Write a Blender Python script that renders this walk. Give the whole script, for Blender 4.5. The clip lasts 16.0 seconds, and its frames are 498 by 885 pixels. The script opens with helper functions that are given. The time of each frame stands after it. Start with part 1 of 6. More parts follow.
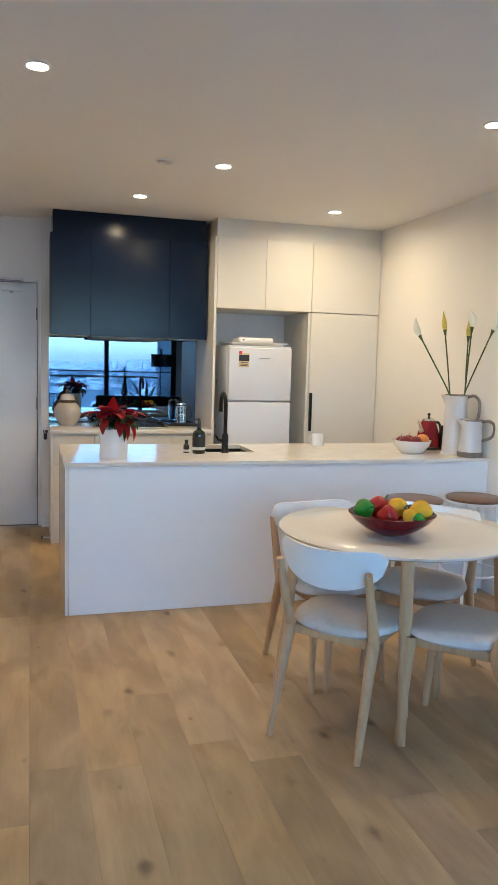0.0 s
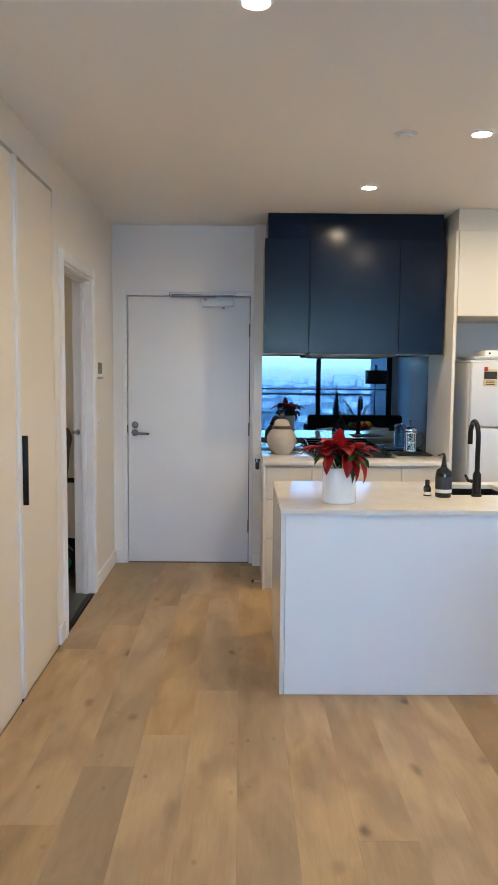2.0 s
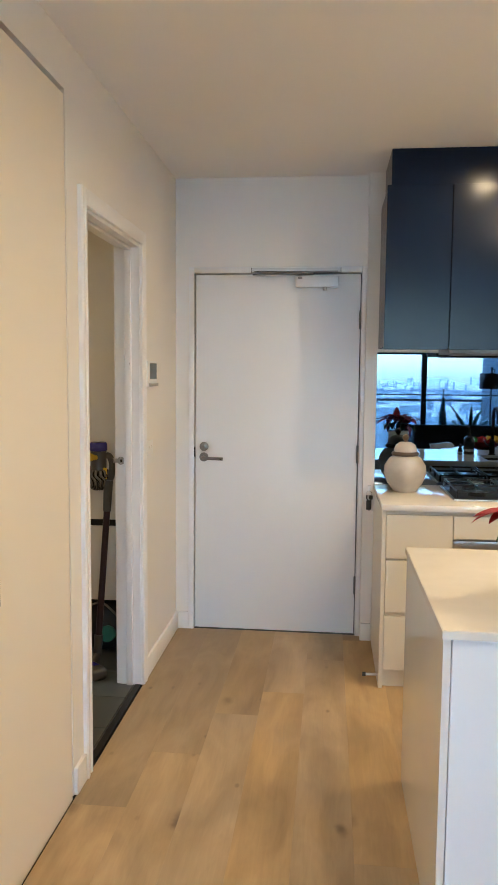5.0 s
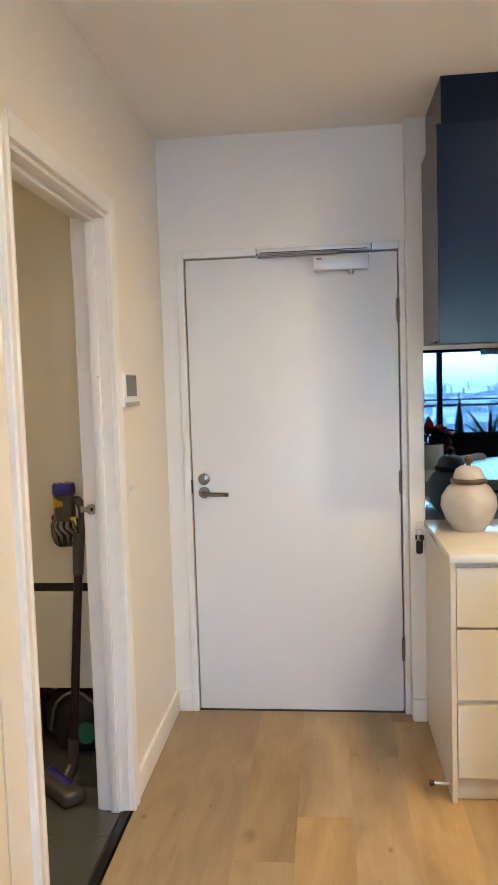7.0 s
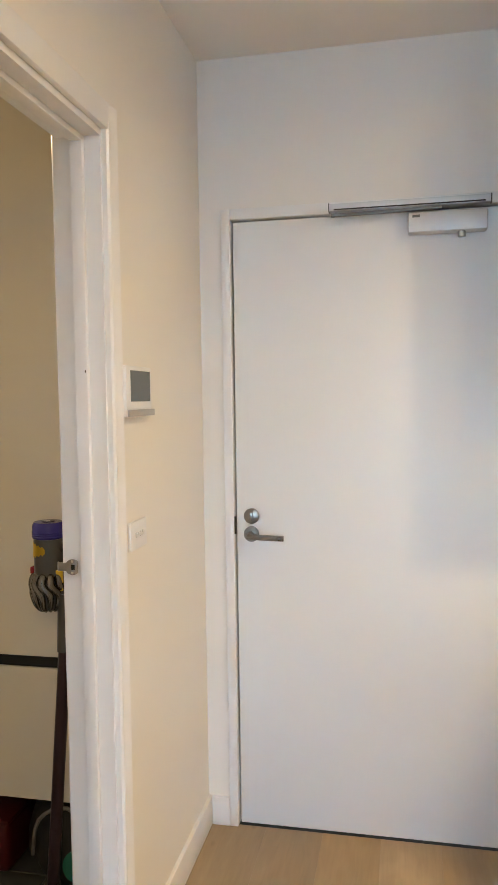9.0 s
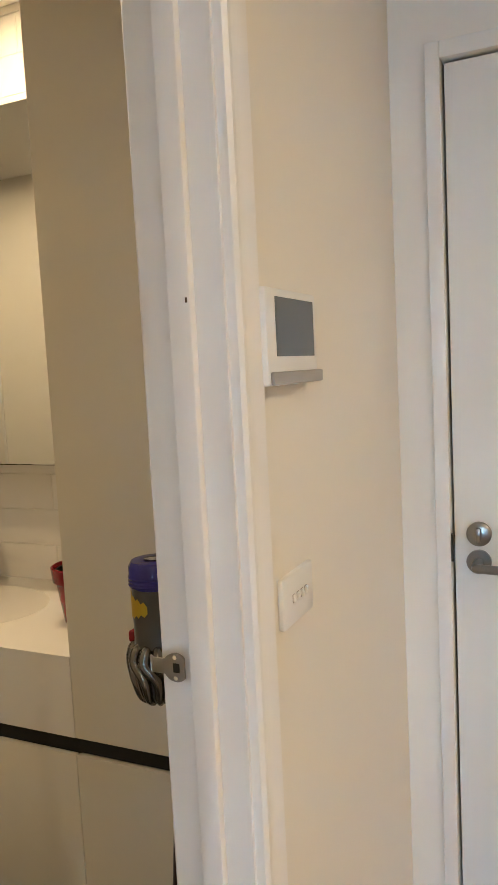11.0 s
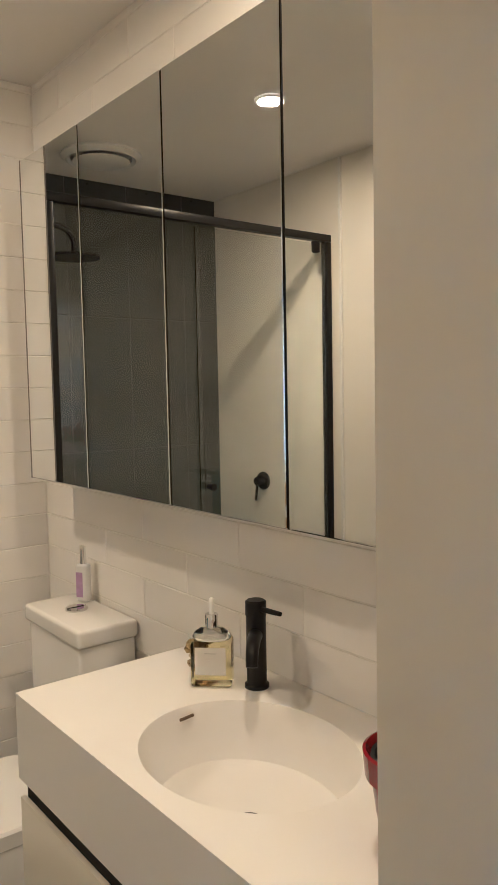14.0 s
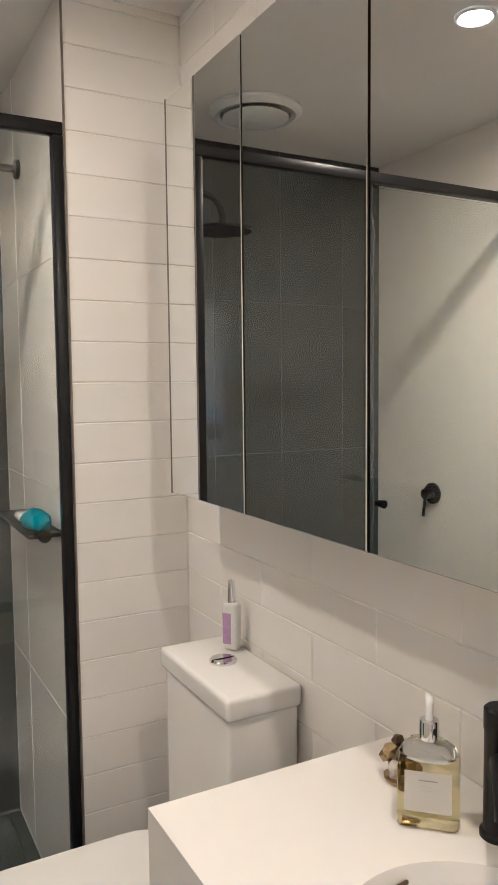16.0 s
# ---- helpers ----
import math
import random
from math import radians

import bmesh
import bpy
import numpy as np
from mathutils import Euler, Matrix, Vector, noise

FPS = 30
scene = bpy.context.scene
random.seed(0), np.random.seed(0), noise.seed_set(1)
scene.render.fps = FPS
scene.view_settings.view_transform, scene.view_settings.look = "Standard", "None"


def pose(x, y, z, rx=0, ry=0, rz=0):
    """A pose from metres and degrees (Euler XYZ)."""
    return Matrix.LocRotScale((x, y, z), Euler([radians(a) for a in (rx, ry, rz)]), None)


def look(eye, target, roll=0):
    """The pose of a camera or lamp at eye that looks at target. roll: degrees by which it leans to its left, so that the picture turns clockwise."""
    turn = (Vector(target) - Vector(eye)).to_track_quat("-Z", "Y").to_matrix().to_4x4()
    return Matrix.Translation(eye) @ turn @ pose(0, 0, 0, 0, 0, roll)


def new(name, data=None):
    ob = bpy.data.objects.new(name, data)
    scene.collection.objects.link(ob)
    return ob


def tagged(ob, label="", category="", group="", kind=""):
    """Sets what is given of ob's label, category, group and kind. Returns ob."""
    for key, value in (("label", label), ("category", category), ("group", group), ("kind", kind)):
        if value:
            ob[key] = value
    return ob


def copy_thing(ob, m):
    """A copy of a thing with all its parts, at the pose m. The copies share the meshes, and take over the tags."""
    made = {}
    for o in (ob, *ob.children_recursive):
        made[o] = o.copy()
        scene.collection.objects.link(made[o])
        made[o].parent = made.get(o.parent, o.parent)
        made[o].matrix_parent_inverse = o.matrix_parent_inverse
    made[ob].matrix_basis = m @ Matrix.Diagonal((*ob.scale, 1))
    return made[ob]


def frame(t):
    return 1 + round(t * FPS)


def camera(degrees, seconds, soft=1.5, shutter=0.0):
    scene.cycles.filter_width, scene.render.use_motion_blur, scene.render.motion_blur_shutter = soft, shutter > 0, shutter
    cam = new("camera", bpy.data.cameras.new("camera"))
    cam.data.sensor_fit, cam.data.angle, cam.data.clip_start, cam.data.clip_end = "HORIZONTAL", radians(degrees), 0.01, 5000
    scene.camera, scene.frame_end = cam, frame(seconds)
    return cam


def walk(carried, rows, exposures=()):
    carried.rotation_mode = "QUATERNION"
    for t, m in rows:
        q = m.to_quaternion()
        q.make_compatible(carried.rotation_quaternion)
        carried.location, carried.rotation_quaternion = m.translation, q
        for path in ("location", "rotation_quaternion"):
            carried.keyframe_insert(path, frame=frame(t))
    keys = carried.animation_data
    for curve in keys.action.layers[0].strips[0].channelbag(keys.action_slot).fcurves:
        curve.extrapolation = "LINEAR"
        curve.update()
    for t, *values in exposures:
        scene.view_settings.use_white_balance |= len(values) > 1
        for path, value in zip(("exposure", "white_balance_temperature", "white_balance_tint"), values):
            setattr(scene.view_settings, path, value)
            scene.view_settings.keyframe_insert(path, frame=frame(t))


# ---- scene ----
cam = camera(36.9, 16.0)
PATH = [
    (0, (0.803, 0.057, 1.453), (1.365, 1.964, 1.237), 1.6),
    (0.5, (0.781, 0.282, 1.455), (1.244, 2.214, 1.229), 0.3),
    (1, (0.789, 0.478, 1.478), (1.027, 2.456, 1.301), 0.0),
    (1.5, (0.796, 0.689, 1.48), (0.859, 2.682, 1.324), 1.1),
    (2, (0.8, 0.906, 1.485), (0.821, 2.897, 1.298), 0.5),
    (2.5, (0.789, 1.176, 1.454), (0.82, 3.161, 1.212), -0.7),
    (3, (0.789, 1.402, 1.478), (0.779, 3.387, 1.232), 0.4),
    (3.5, (0.763, 1.653, 1.48), (0.692, 3.64, 1.261), 0.7),
    (4, (0.725, 1.904, 1.485), (0.644, 3.893, 1.289), -0.5),
    (4.5, (0.714, 2.145, 1.488), (0.578, 4.133, 1.311), -0.0),
    (5, (0.692, 2.404, 1.493), (0.482, 4.384, 1.311), 0.5),
    (5.2, (0.667, 2.512, 1.493), (0.459, 4.493, 1.306), -0.0),
    (7.5, (0.539, 3.541, 1.492), (0.322, 5.525, 1.359), -2.0),
    (8, (0.549, 3.763, 1.492), (0.289, 5.742, 1.375), -1.6),
    (8.2, (0.543, 3.842, 1.49), (0.252, 5.816, 1.374), -1.4),
    (10.3, (0.331, 4.772, 1.443), (-0.333, 6.653, 1.291), -1.1),
    (10.5, (0.301, 4.845, 1.447), (-0.419, 6.703, 1.271), -1.5),
    (11, (0.211, 5.012, 1.455), (-0.632, 6.814, 1.255), -2.9),
    (11.5, (0.145, 5.152, 1.467), (-0.868, 6.865, 1.275), -2.5),
    (12, (0.098, 5.283, 1.471), (-1.110, 6.869, 1.307), -1.3),
    (12.5, (0.014, 5.391, 1.468), (-1.293, 6.896, 1.307), -1.3),
    (13, (-0.09, 5.482, 1.473), (-1.455, 6.934, 1.311), -1.8),
    (13.5, (-0.178, 5.57, 1.477), (-1.631, 6.936, 1.328), -1.9),
    (13.8, (-0.264, 5.624, 1.48), (-1.792, 6.908, 1.347), -0.5),
    (14, (-0.281, 5.644, 1.476), (-1.846, 6.881, 1.333), -1.1),
    (14.5, (-0.39, 5.674, 1.48), (-2.005, 6.845, 1.335), -1.3),
    (15, (-0.531, 5.698, 1.47), (-2.176, 6.825, 1.317), -1.7),
    (15.5, (-0.619, 5.734, 1.472), (-2.301, 6.804, 1.308), -1.5),
    (16, (-0.726, 5.809, 1.481), (-2.48, 6.758, 1.329), -0.6),
]
walk(cam, [(t, look(eye, target, roll)) for t, eye, target, roll in PATH],
     [(0.0, 3.58, 4840, 2.5), (1.5, 3.69, 4740, 2.5), (3.0, 3.92, 4880, 2.5), (5.0, 4.1, 5150, 2), (7.5, 4.38, 5190, 2.5), (8.2, 4.41, 5180, 2.5), (10.5, 4.27, 5250, 2), (11.5, 4.06, 5100, 2), (12.5, 4.23, 4950, 3), (13.5, 4.37, 4790, 5), (14.0, 4.42, 4560, 8), (14.5, 4.49, 4400, 9), (15.0, 4.54, 4320, 10), (16.0, 4.65, 4130, 10)])

# ---- world, sun, lamps ----
world = bpy.data.worlds.new("world")
scene.world = world
world.use_nodes = True
wn = world.node_tree.nodes
sky = wn.new("ShaderNodeTexSky")
sky.sky_type, sky.sun_disc = "NISHITA", False
sky.sun_elevation, sky.sun_rotation = radians(38), radians(20)
sky.air_density, sky.dust_density, sky.ozone_density = 1.0, 1.2, 1.6
world.node_tree.links.new(sky.outputs[0], wn["Background"].inputs[0])
wn["Background"].inputs[1].default_value = 0.15

sun_data = bpy.data.lights.new("sun", "SUN")
sun_data.energy, sun_data.angle, sun_data.color = 0.9, radians(14), (1.0, 0.95, 0.88)
sun = new("sun", sun_data)
sun.matrix_world = look((20, 60, 60), (0, 0, 0))

CEIL = 2.578          # living ceiling
BCEIL = 2.403         # bathroom ceiling
WARM = (1.0, 0.64, 0.31)
BATH_WARM = (1.0, 0.61, 0.265)


def disc_lamp(x, y, z, watts, name, tone=WARM, spread=172):
    d = bpy.data.lights.new(name, "AREA")
    d.shape, d.size, d.energy, d.color, d.spread = "DISK", 0.072, watts, tone, radians(spread)
    o = new(name, d)
    o.matrix_world = look((x, y, z), (x, y + 1e-4, 0))
    return o


DOWNLIGHTS = [(0.835, 3.22), (1.884, 4.407), (1.541, 5.412), (2.983, 5.362), (2.874, 3.2)]
BATH_LIGHTS = [(-2.165, 5.667, 0.53), (-1.05, 6.28, 0.45)]
for px, py in DOWNLIGHTS:
    disc_lamp(px, py, CEIL - 0.0068, 1.03, "downlight_lamp")
for px, py, watts in BATH_LIGHTS:
    disc_lamp(px, py, BCEIL - 0.0068, watts, "bathroom_lamp", BATH_WARM, 178)


# ---- materials ----
def mat(name, col, rough=0.5, metal=0.0, var=0.06, scale=6.0, bump=0.0, bscale=150.0, stretch=(1, 1, 1), spec=0.5,
        trans=0.0, emit=0.0, coat=0.0, rvar=0.08, rand=0.0, ior=1.45):
    m = bpy.data.materials.new(name)
    m.use_nodes = True
    nt = m.node_tree
    b = nt.nodes["Principled BSDF"]
    b.inputs["Base Color"].default_value = (*col, 1)
    b.inputs["Roughness"].default_value = rough
    b.inputs["Metallic"].default_value = metal
    b.inputs["Specular IOR Level"].default_value = spec
    b.inputs["Transmission Weight"].default_value = trans
    b.inputs["Coat Weight"].default_value = coat
    b.inputs["IOR"].default_value = ior
    if emit:
        b.inputs["Emission Color"].default_value = (*col, 1)
        b.inputs["Emission Strength"].default_value = emit
    if var or bump:
        tc = nt.nodes.new("ShaderNodeTexCoord")
        mp = nt.nodes.new("ShaderNodeMapping")
        mp.inputs["Scale"].default_value = stretch
        nt.links.new(tc.outputs["Object"], mp.inputs[0])
        n1 = nt.nodes.new("ShaderNodeTexNoise")
        n1.inputs["Scale"].default_value, n1.inputs["Detail"].default_value = scale, 6
        nt.links.new(mp.outputs[0], n1.inputs["Vector"])
        mr = nt.nodes.new("ShaderNodeMapRange")
        mr.inputs["From Min"].default_value, mr.inputs["From Max"].default_value = 0.25, 0.75
        mr.inputs["To Min"].default_value, mr.inputs["To Max"].default_value = 1 - var, 1 + var
        nt.links.new(n1.outputs[0], mr.inputs[0])
        val = mr.outputs[0]
        if rand:
            oi = nt.nodes.new("ShaderNodeObjectInfo")
            rr = nt.nodes.new("ShaderNodeMapRange")
            rr.inputs["To Min"].default_value, rr.inputs["To Max"].default_value = 1 - rand, 1 + rand
            nt.links.new(oi.outputs["Random"], rr.inputs[0])
            mu = nt.nodes.new("ShaderNodeMath")
            mu.operation = "MULTIPLY"
            nt.links.new(val, mu.inputs[0]), nt.links.new(rr.outputs[0], mu.inputs[1])
            val = mu.outputs[0]
        mx = nt.nodes.new("ShaderNodeVectorMath")
        mx.operation = "SCALE"
        mx.inputs[0].default_value = col
        nt.links.new(val, mx.inputs["Scale"])
        nt.links.new(mx.outputs[0], b.inputs["Base Color"])
        ra = nt.nodes.new("ShaderNodeMapRange")
        ra.inputs["To Min"].default_value, ra.inputs["To Max"].default_value = max(rough - rvar, 0.01), min(rough + rvar, 1)
        nt.links.new(n1.outputs[0], ra.inputs[0])
        nt.links.new(ra.outputs[0], b.inputs["Roughness"])
        if bump:
            n2 = nt.nodes.new("ShaderNodeTexNoise")
            n2.inputs["Scale"].default_value, n2.inputs["Detail"].default_value = bscale, 4
            nt.links.new(mp.outputs[0], n2.inputs["Vector"])
            bp = nt.nodes.new("ShaderNodeBump")
            bp.inputs["Strength"].default_value, bp.inputs["Distance"].default_value = bump, 0.002
            nt.links.new(n2.outputs[0], bp.inputs["Height"])
            nt.links.new(bp.outputs[0], b.inputs["Normal"])
    return m


def oak_floor():
    """Pale brushed oak: grain along local y, soft grey-brown knots, each plank its own tone."""
    m = mat("oak_plank", (0.4, 0.27, 0.17), 0.42, var=0)
    nt = m.node_tree
    b = nt.nodes["Principled BSDF"]
    L = nt.links.new

    def node(kind, **kw):
        n = nt.nodes.new("ShaderNode" + kind)
        for k, v in kw.items():
            n.inputs[k].default_value = v
        return n
    tc, oi = node("TexCoord"), node("ObjectInfo")
    off = node("VectorMath")
    off.operation = "SCALE"
    off.inputs[0].default_value = (7.3, 13.1, 3.7)
    L(oi.outputs["Random"], off.inputs["Scale"])
    add = node("VectorMath")
    L(tc.outputs["Object"], add.inputs[0]), L(off.outputs[0], add.inputs[1])

    def noise(sx, sy, scale, detail=6.0, dist=0.0):
        mp = node("Mapping", Scale=(sx, sy, 1))
        L(add.outputs[0], mp.inputs[0])
        n = node("TexNoise", Scale=scale, Detail=detail, Distortion=dist)
        L(mp.outputs[0], n.inputs["Vector"])
        return n.outputs[0]
    grain = noise(16, 1.3, 3.0, 8.0, 1.6)
    broad = noise(3.4, 1.0, 1.7, 5.0, 1.0)
    knots = noise(5.5, 2.3, 1.0, 2.0, 0.3)
    ramp = node("ValToRGB")
    e = ramp.color_ramp.elements
    e[0].position, e[0].color = 0.28, (0.298, 0.207, 0.105, 1)
    e[1].position, e[1].color = 0.74, (0.545, 0.388, 0.201, 1)
    mixv = node("Math")
    mixv.operation = "MULTIPLY_ADD"
    L(grain, mixv.inputs[0])
    mixv.inputs[1].default_value = 0.24
    half = node("Math")
    half.operation = "MULTIPLY"
    L(broad, half.inputs[0])
    half.inputs[1].default_value = 0.76
    L(half.outputs[0], mixv.inputs[2])
    L(mixv.outputs[0], ramp.inputs[0])
    kmap = node("Mapping", Scale=(2.6, 1.35, 1))
    L(add.outputs[0], kmap.inputs[0])
    wob = node("TexNoise", Scale=9.0, Detail=3.0)
    L(tc.outputs["Object"], wob.inputs["Vector"])
    wsc = node("VectorMath")
    wsc.operation = "SCALE"
    wsc.inputs["Scale"].default_value = 0.12
    L(wob.outputs["Color"], wsc.inputs[0])
    kadd = node("VectorMath")
    L(kmap.outputs[0], kadd.inputs[0]), L(wsc.outputs[0], kadd.inputs[1])
    vor = node("TexVoronoi", Scale=1.0)
    vor.voronoi_dimensions = "2D"
    L(kadd.outputs[0], vor.inputs["Vector"])
    kr = node("MapRange")
    kr.interpolation_type = "SMOOTHSTEP"
    kr.inputs["From Min"].default_value, kr.inputs["From Max"].default_value = 0.085, 0.005
    L(vor.outputs["Distance"], kr.inputs[0])
    gate = node("SeparateColor")
    L(vor.outputs["Color"], gate.inputs[0])
    gt = node("Math")
    gt.operation = "MULTIPLY"
    # small pin knots, only on some planks
    pmap = node("Mapping", Scale=(9.0, 5.2, 1), Location=(3.1, 1.7, 0))
    L(add.outputs[0], pmap.inputs[0])
    pin = node("TexVoronoi", Scale=1.0)
    pin.voronoi_dimensions = "2D"
    padd = node("VectorMath")
    L(pmap.outputs[0], padd.inputs[0]), L(wsc.outputs[0], padd.inputs[1])
    L(padd.outputs[0], pin.inputs["Vector"])
    pr = node("MapRange")
    pr.interpolation_type = "SMOOTHSTEP"
    pr.inputs["From Min"].default_value, pr.inputs["From Max"].default_value = 0.11, 0.03
    L(pin.outputs["Distance"], pr.inputs[0])
    pgate = node("SeparateColor")
    L(pin.outputs["Color"], pgate.inputs[0])
    pg = node("MapRange")
    pg.inputs["From Min"].default_value, pg.inputs["From Max"].default_value = 0.86, 1.10
    L(pgate.outputs[0], pg.inputs[0])
    pk = node("Math")
    pk.operation = "MULTIPLY"
    L(pr.outputs[0], pk.inputs[0]), L(pg.outputs[0], pk.inputs[1])
    gm = node("MapRange")
    gm.inputs["From Min"].default_value, gm.inputs["From Max"].default_value = 0.35, 0.85
    L(gate.outputs[0], gm.inputs[0])
    L(kr.outputs[0], gt.inputs[0]), L(gm.outputs[0], gt.inputs[1])
    smudge = node("MapRange")
    smudge.inputs["From Min"].default_value, smudge.inputs["From Max"].default_value = 0.60, 0.80
    smudge.inputs["To Max"].default_value = 0.45
    L(knots, smudge.inputs[0])
    both = node("Math")
    both.operation = "MAXIMUM"
    most = node("Math")
    most.operation = "MAXIMUM"
    L(gt.outputs[0], most.inputs[0]), L(pk.outputs[0], most.inputs[1])
    L(most.outputs[0], both.inputs[0]), L(smudge.outputs[0], both.inputs[1])
    dark = node("MixRGB")
    dark.inputs[2].default_value = (0.110, 0.070, 0.040, 1)
    km = node("Math")
    km.operation = "MULTIPLY"
    km.inputs[1].default_value = 0.85
    L(both.outputs[0], km.inputs[0])
    L(km.outputs[0], dark.inputs[0]), L(ramp.outputs[0], dark.inputs[1])
    tone = node("MapRange")
    tone.inputs["To Min"].default_value, tone.inputs["To Max"].default_value = 0.80, 1.10
    L(oi.outputs["Random"], tone.inputs[0])
    sc = node("VectorMath")
    sc.operation = "SCALE"
    L(dark.outputs[0], sc.inputs[0]), L(tone.outputs[0], sc.inputs["Scale"])
    # some planks greyer than others
    spin = node("Math")
    spin.operation = "MULTIPLY"
    spin.inputs[1].default_value = 7.13
    L(oi.outputs["Random"], spin.inputs[0])
    frac = node("Math")
    frac.operation = "FRACT"
    L(spin.outputs[0], frac.inputs[0])
    sat = node("MapRange")
    sat.inputs["To Min"].default_value, sat.inputs["To Max"].default_value = 0.89, 1.08
    L(frac.outputs[0], sat.inputs[0])
    hs = node("HueSaturation")
    L(sat.outputs[0], hs.inputs["Saturation"]), L(sc.outputs[0], hs.inputs["Color"])
    L(hs.outputs[0], b.inputs["Base Color"])
    rg = node("MapRange")
    rg.inputs["To Min"].default_value, rg.inputs["To Max"].default_value = 0.36, 0.55
    L(grain, rg.inputs[0]), L(rg.outputs[0], b.inputs["Roughness"])
    bp = node("Bump", Strength=0.10, Distance=0.0015)
    L(grain, bp.inputs["Height"]), L(bp.outputs[0], b.inputs["Normal"])
    return m


M_WALL = mat("wall_paint", (0.80, 0.77, 0.71), 0.6, var=0.02, scale=1.2, bump=0.06, bscale=260)
M_CEIL = mat("ceiling_paint", (0.82, 0.80, 0.77), 0.8, var=0.02, scale=1.0, bump=0.05, bscale=200)
M_TRIM = mat("gloss_trim_paint", (0.80, 0.79, 0.77), 0.32, var=0.03, scale=5, bump=0.04, bscale=60)
M_DOOR = mat("door_paint", (0.79, 0.79, 0.78), 0.38, var=0.02, scale=2, bump=0.03, bscale=120)
M_LAM = mat("cream_laminate", (0.69, 0.655, 0.57), 0.36, var=0.015, scale=2)
M_ROBE = mat("cream_robe_panel", (0.80, 0.74, 0.62), 0.40, var=0.015, scale=2)
M_ISL = mat("white_island_panel", (0.80, 0.80, 0.80), 0.38, var=0.015, scale=2)
M_STONE = mat("white_quartz", (0.72, 0.68, 0.61), 0.10, var=0.05, scale=9, rvar=0.03)
M_NAVY = mat("dark_blue_laminate", (0.007, 0.014, 0.036), 0.20, var=0.08, scale=3, rvar=0.02, spec=0.18)
M_SPLASH = mat("smoked_mirror_glass", (0.105, 0.145, 0.20), 0.012, 1.0, var=0)
M_BLACK = mat("matt_black_metal", (0.009, 0.009, 0.010), 0.36, 0.0, var=0.1, scale=20, spec=0.28)
M_BLACKP = mat("black_plastic", (0.015, 0.015, 0.016), 0.4, var=0.1, scale=20)
M_VOID = mat("black_recess", (0.005, 0.005, 0.005), 0.7, var=0.1)
M_STEEL = mat("brushed_steel", (0.46, 0.45, 0.43), 0.30, 1.0, var=0.03, scale=8)
M_CHROME = mat("chrome", (0.75, 0.75, 0.75), 0.08, 1.0, var=0)
M_FRIDGE = mat("fridge_enamel", (0.68, 0.69, 0.71), 0.30, var=0.015, bump=0.03, bscale=400)
M_WHITEP = mat("white_plastic", (0.78, 0.78, 0.77), 0.35, var=0.02)
M_CERAM = mat("white_ceramic", (0.80, 0.79, 0.77), 0.12, var=0.02, scale=4, rvar=0.03)
M_SOLID = mat("matt_white_solid_surface", (0.80, 0.78, 0.75), 0.42, var=0.015)
M_OAK = oak_floor()
M_BEECH = mat("pale_beech_wood", (0.50, 0.325, 0.165), 0.42, var=0.14, scale=5, stretch=(9, 9, 1), bump=0.05, bscale=60)
M_SEATW = mat("dark_wood_seat", (0.15, 0.09, 0.06), 0.4, var=0.2, scale=5, stretch=(14, 1, 1))
M_LINEN = mat("pale_linen", (0.60, 0.57, 0.53), 0.85, var=0.06, scale=40, bump=0.25, bscale=700)
M_WHITEW = mat("white_lacquer", (0.80, 0.80, 0.80), 0.25, var=0.02)
M_TILE = mat("white_wall_tile", (0.80, 0.78, 0.75), 0.16, var=0.03, scale=3, rand=0.02, bump=0.05, bscale=14, rvar=0.04)
M_GROUT = mat("grout", (0.78, 0.76, 0.72), 0.6, var=0.08)
M_DTILE = mat("charcoal_tile", (0.058, 0.064, 0.064), 0.30, var=0.15, scale=5, rand=0.06)
M_DGROUT = mat("grey_grout", (0.18, 0.18, 0.175), 0.8, var=0.08)
M_MIRROR = mat("mirror_glass", (0.80, 0.81, 0.80), 0.004, 1.0, var=0)
M_GLASS = mat("clear_glass", (0.93, 0.96, 0.95), 0.0, var=0, trans=1.0, ior=1.45)
M_FRAME = mat("dark_window_frame", (0.012, 0.014, 0.017), 0.4, 0.3, var=0.08)
M_LED = mat("lit_diffuser", (1.0, 0.86, 0.66), 0.5, var=0, emit=3.5)
M_RED = mat("red_lacquer", (0.19, 0.008, 0.013), 0.20, var=0.1, scale=10)
M_BRONZE = mat("aged_bronze_glaze", (0.10, 0.07, 0.045), 0.45, 0.3, var=0.3, scale=18)
M_CRACKLE = mat("cream_crackle_glaze", (0.47, 0.43, 0.37), 0.20, var=0.16, scale=9, bump=0.1, bscale=30)
M_SOIL = mat("dark_soil", (0.03, 0.02, 0.015), 0.95, var=0.4, scale=60, bump=0.6, bscale=160)
M_BRACT = mat("red_leaf", (0.33, 0.008, 0.014), 0.45, var=0.25, scale=22, bump=0.2, bscale=70, rand=0.25)
M_LEAF = mat("green_leaf", (0.045, 0.11, 0.025), 0.45, var=0.25, scale=22, bump=0.2, bscale=70, rand=0.25)
M_STEM = mat("green_stem", (0.055, 0.095, 0.03), 0.5, var=0.2, scale=20)
M_LILY = mat("white_lily_petal", (0.80, 0.79, 0.70), 0.5, var=0.05, scale=20)
M_YELL = mat("yellow_bud", (0.58, 0.48, 0.08), 0.5, var=0.2, scale=30)
M_ZINC = mat("whitewashed_zinc", (0.66, 0.64, 0.62), 0.42, 0.15, var=0.10, scale=14, stretch=(1, 1, 0.3), bump=0.1, bscale=40)
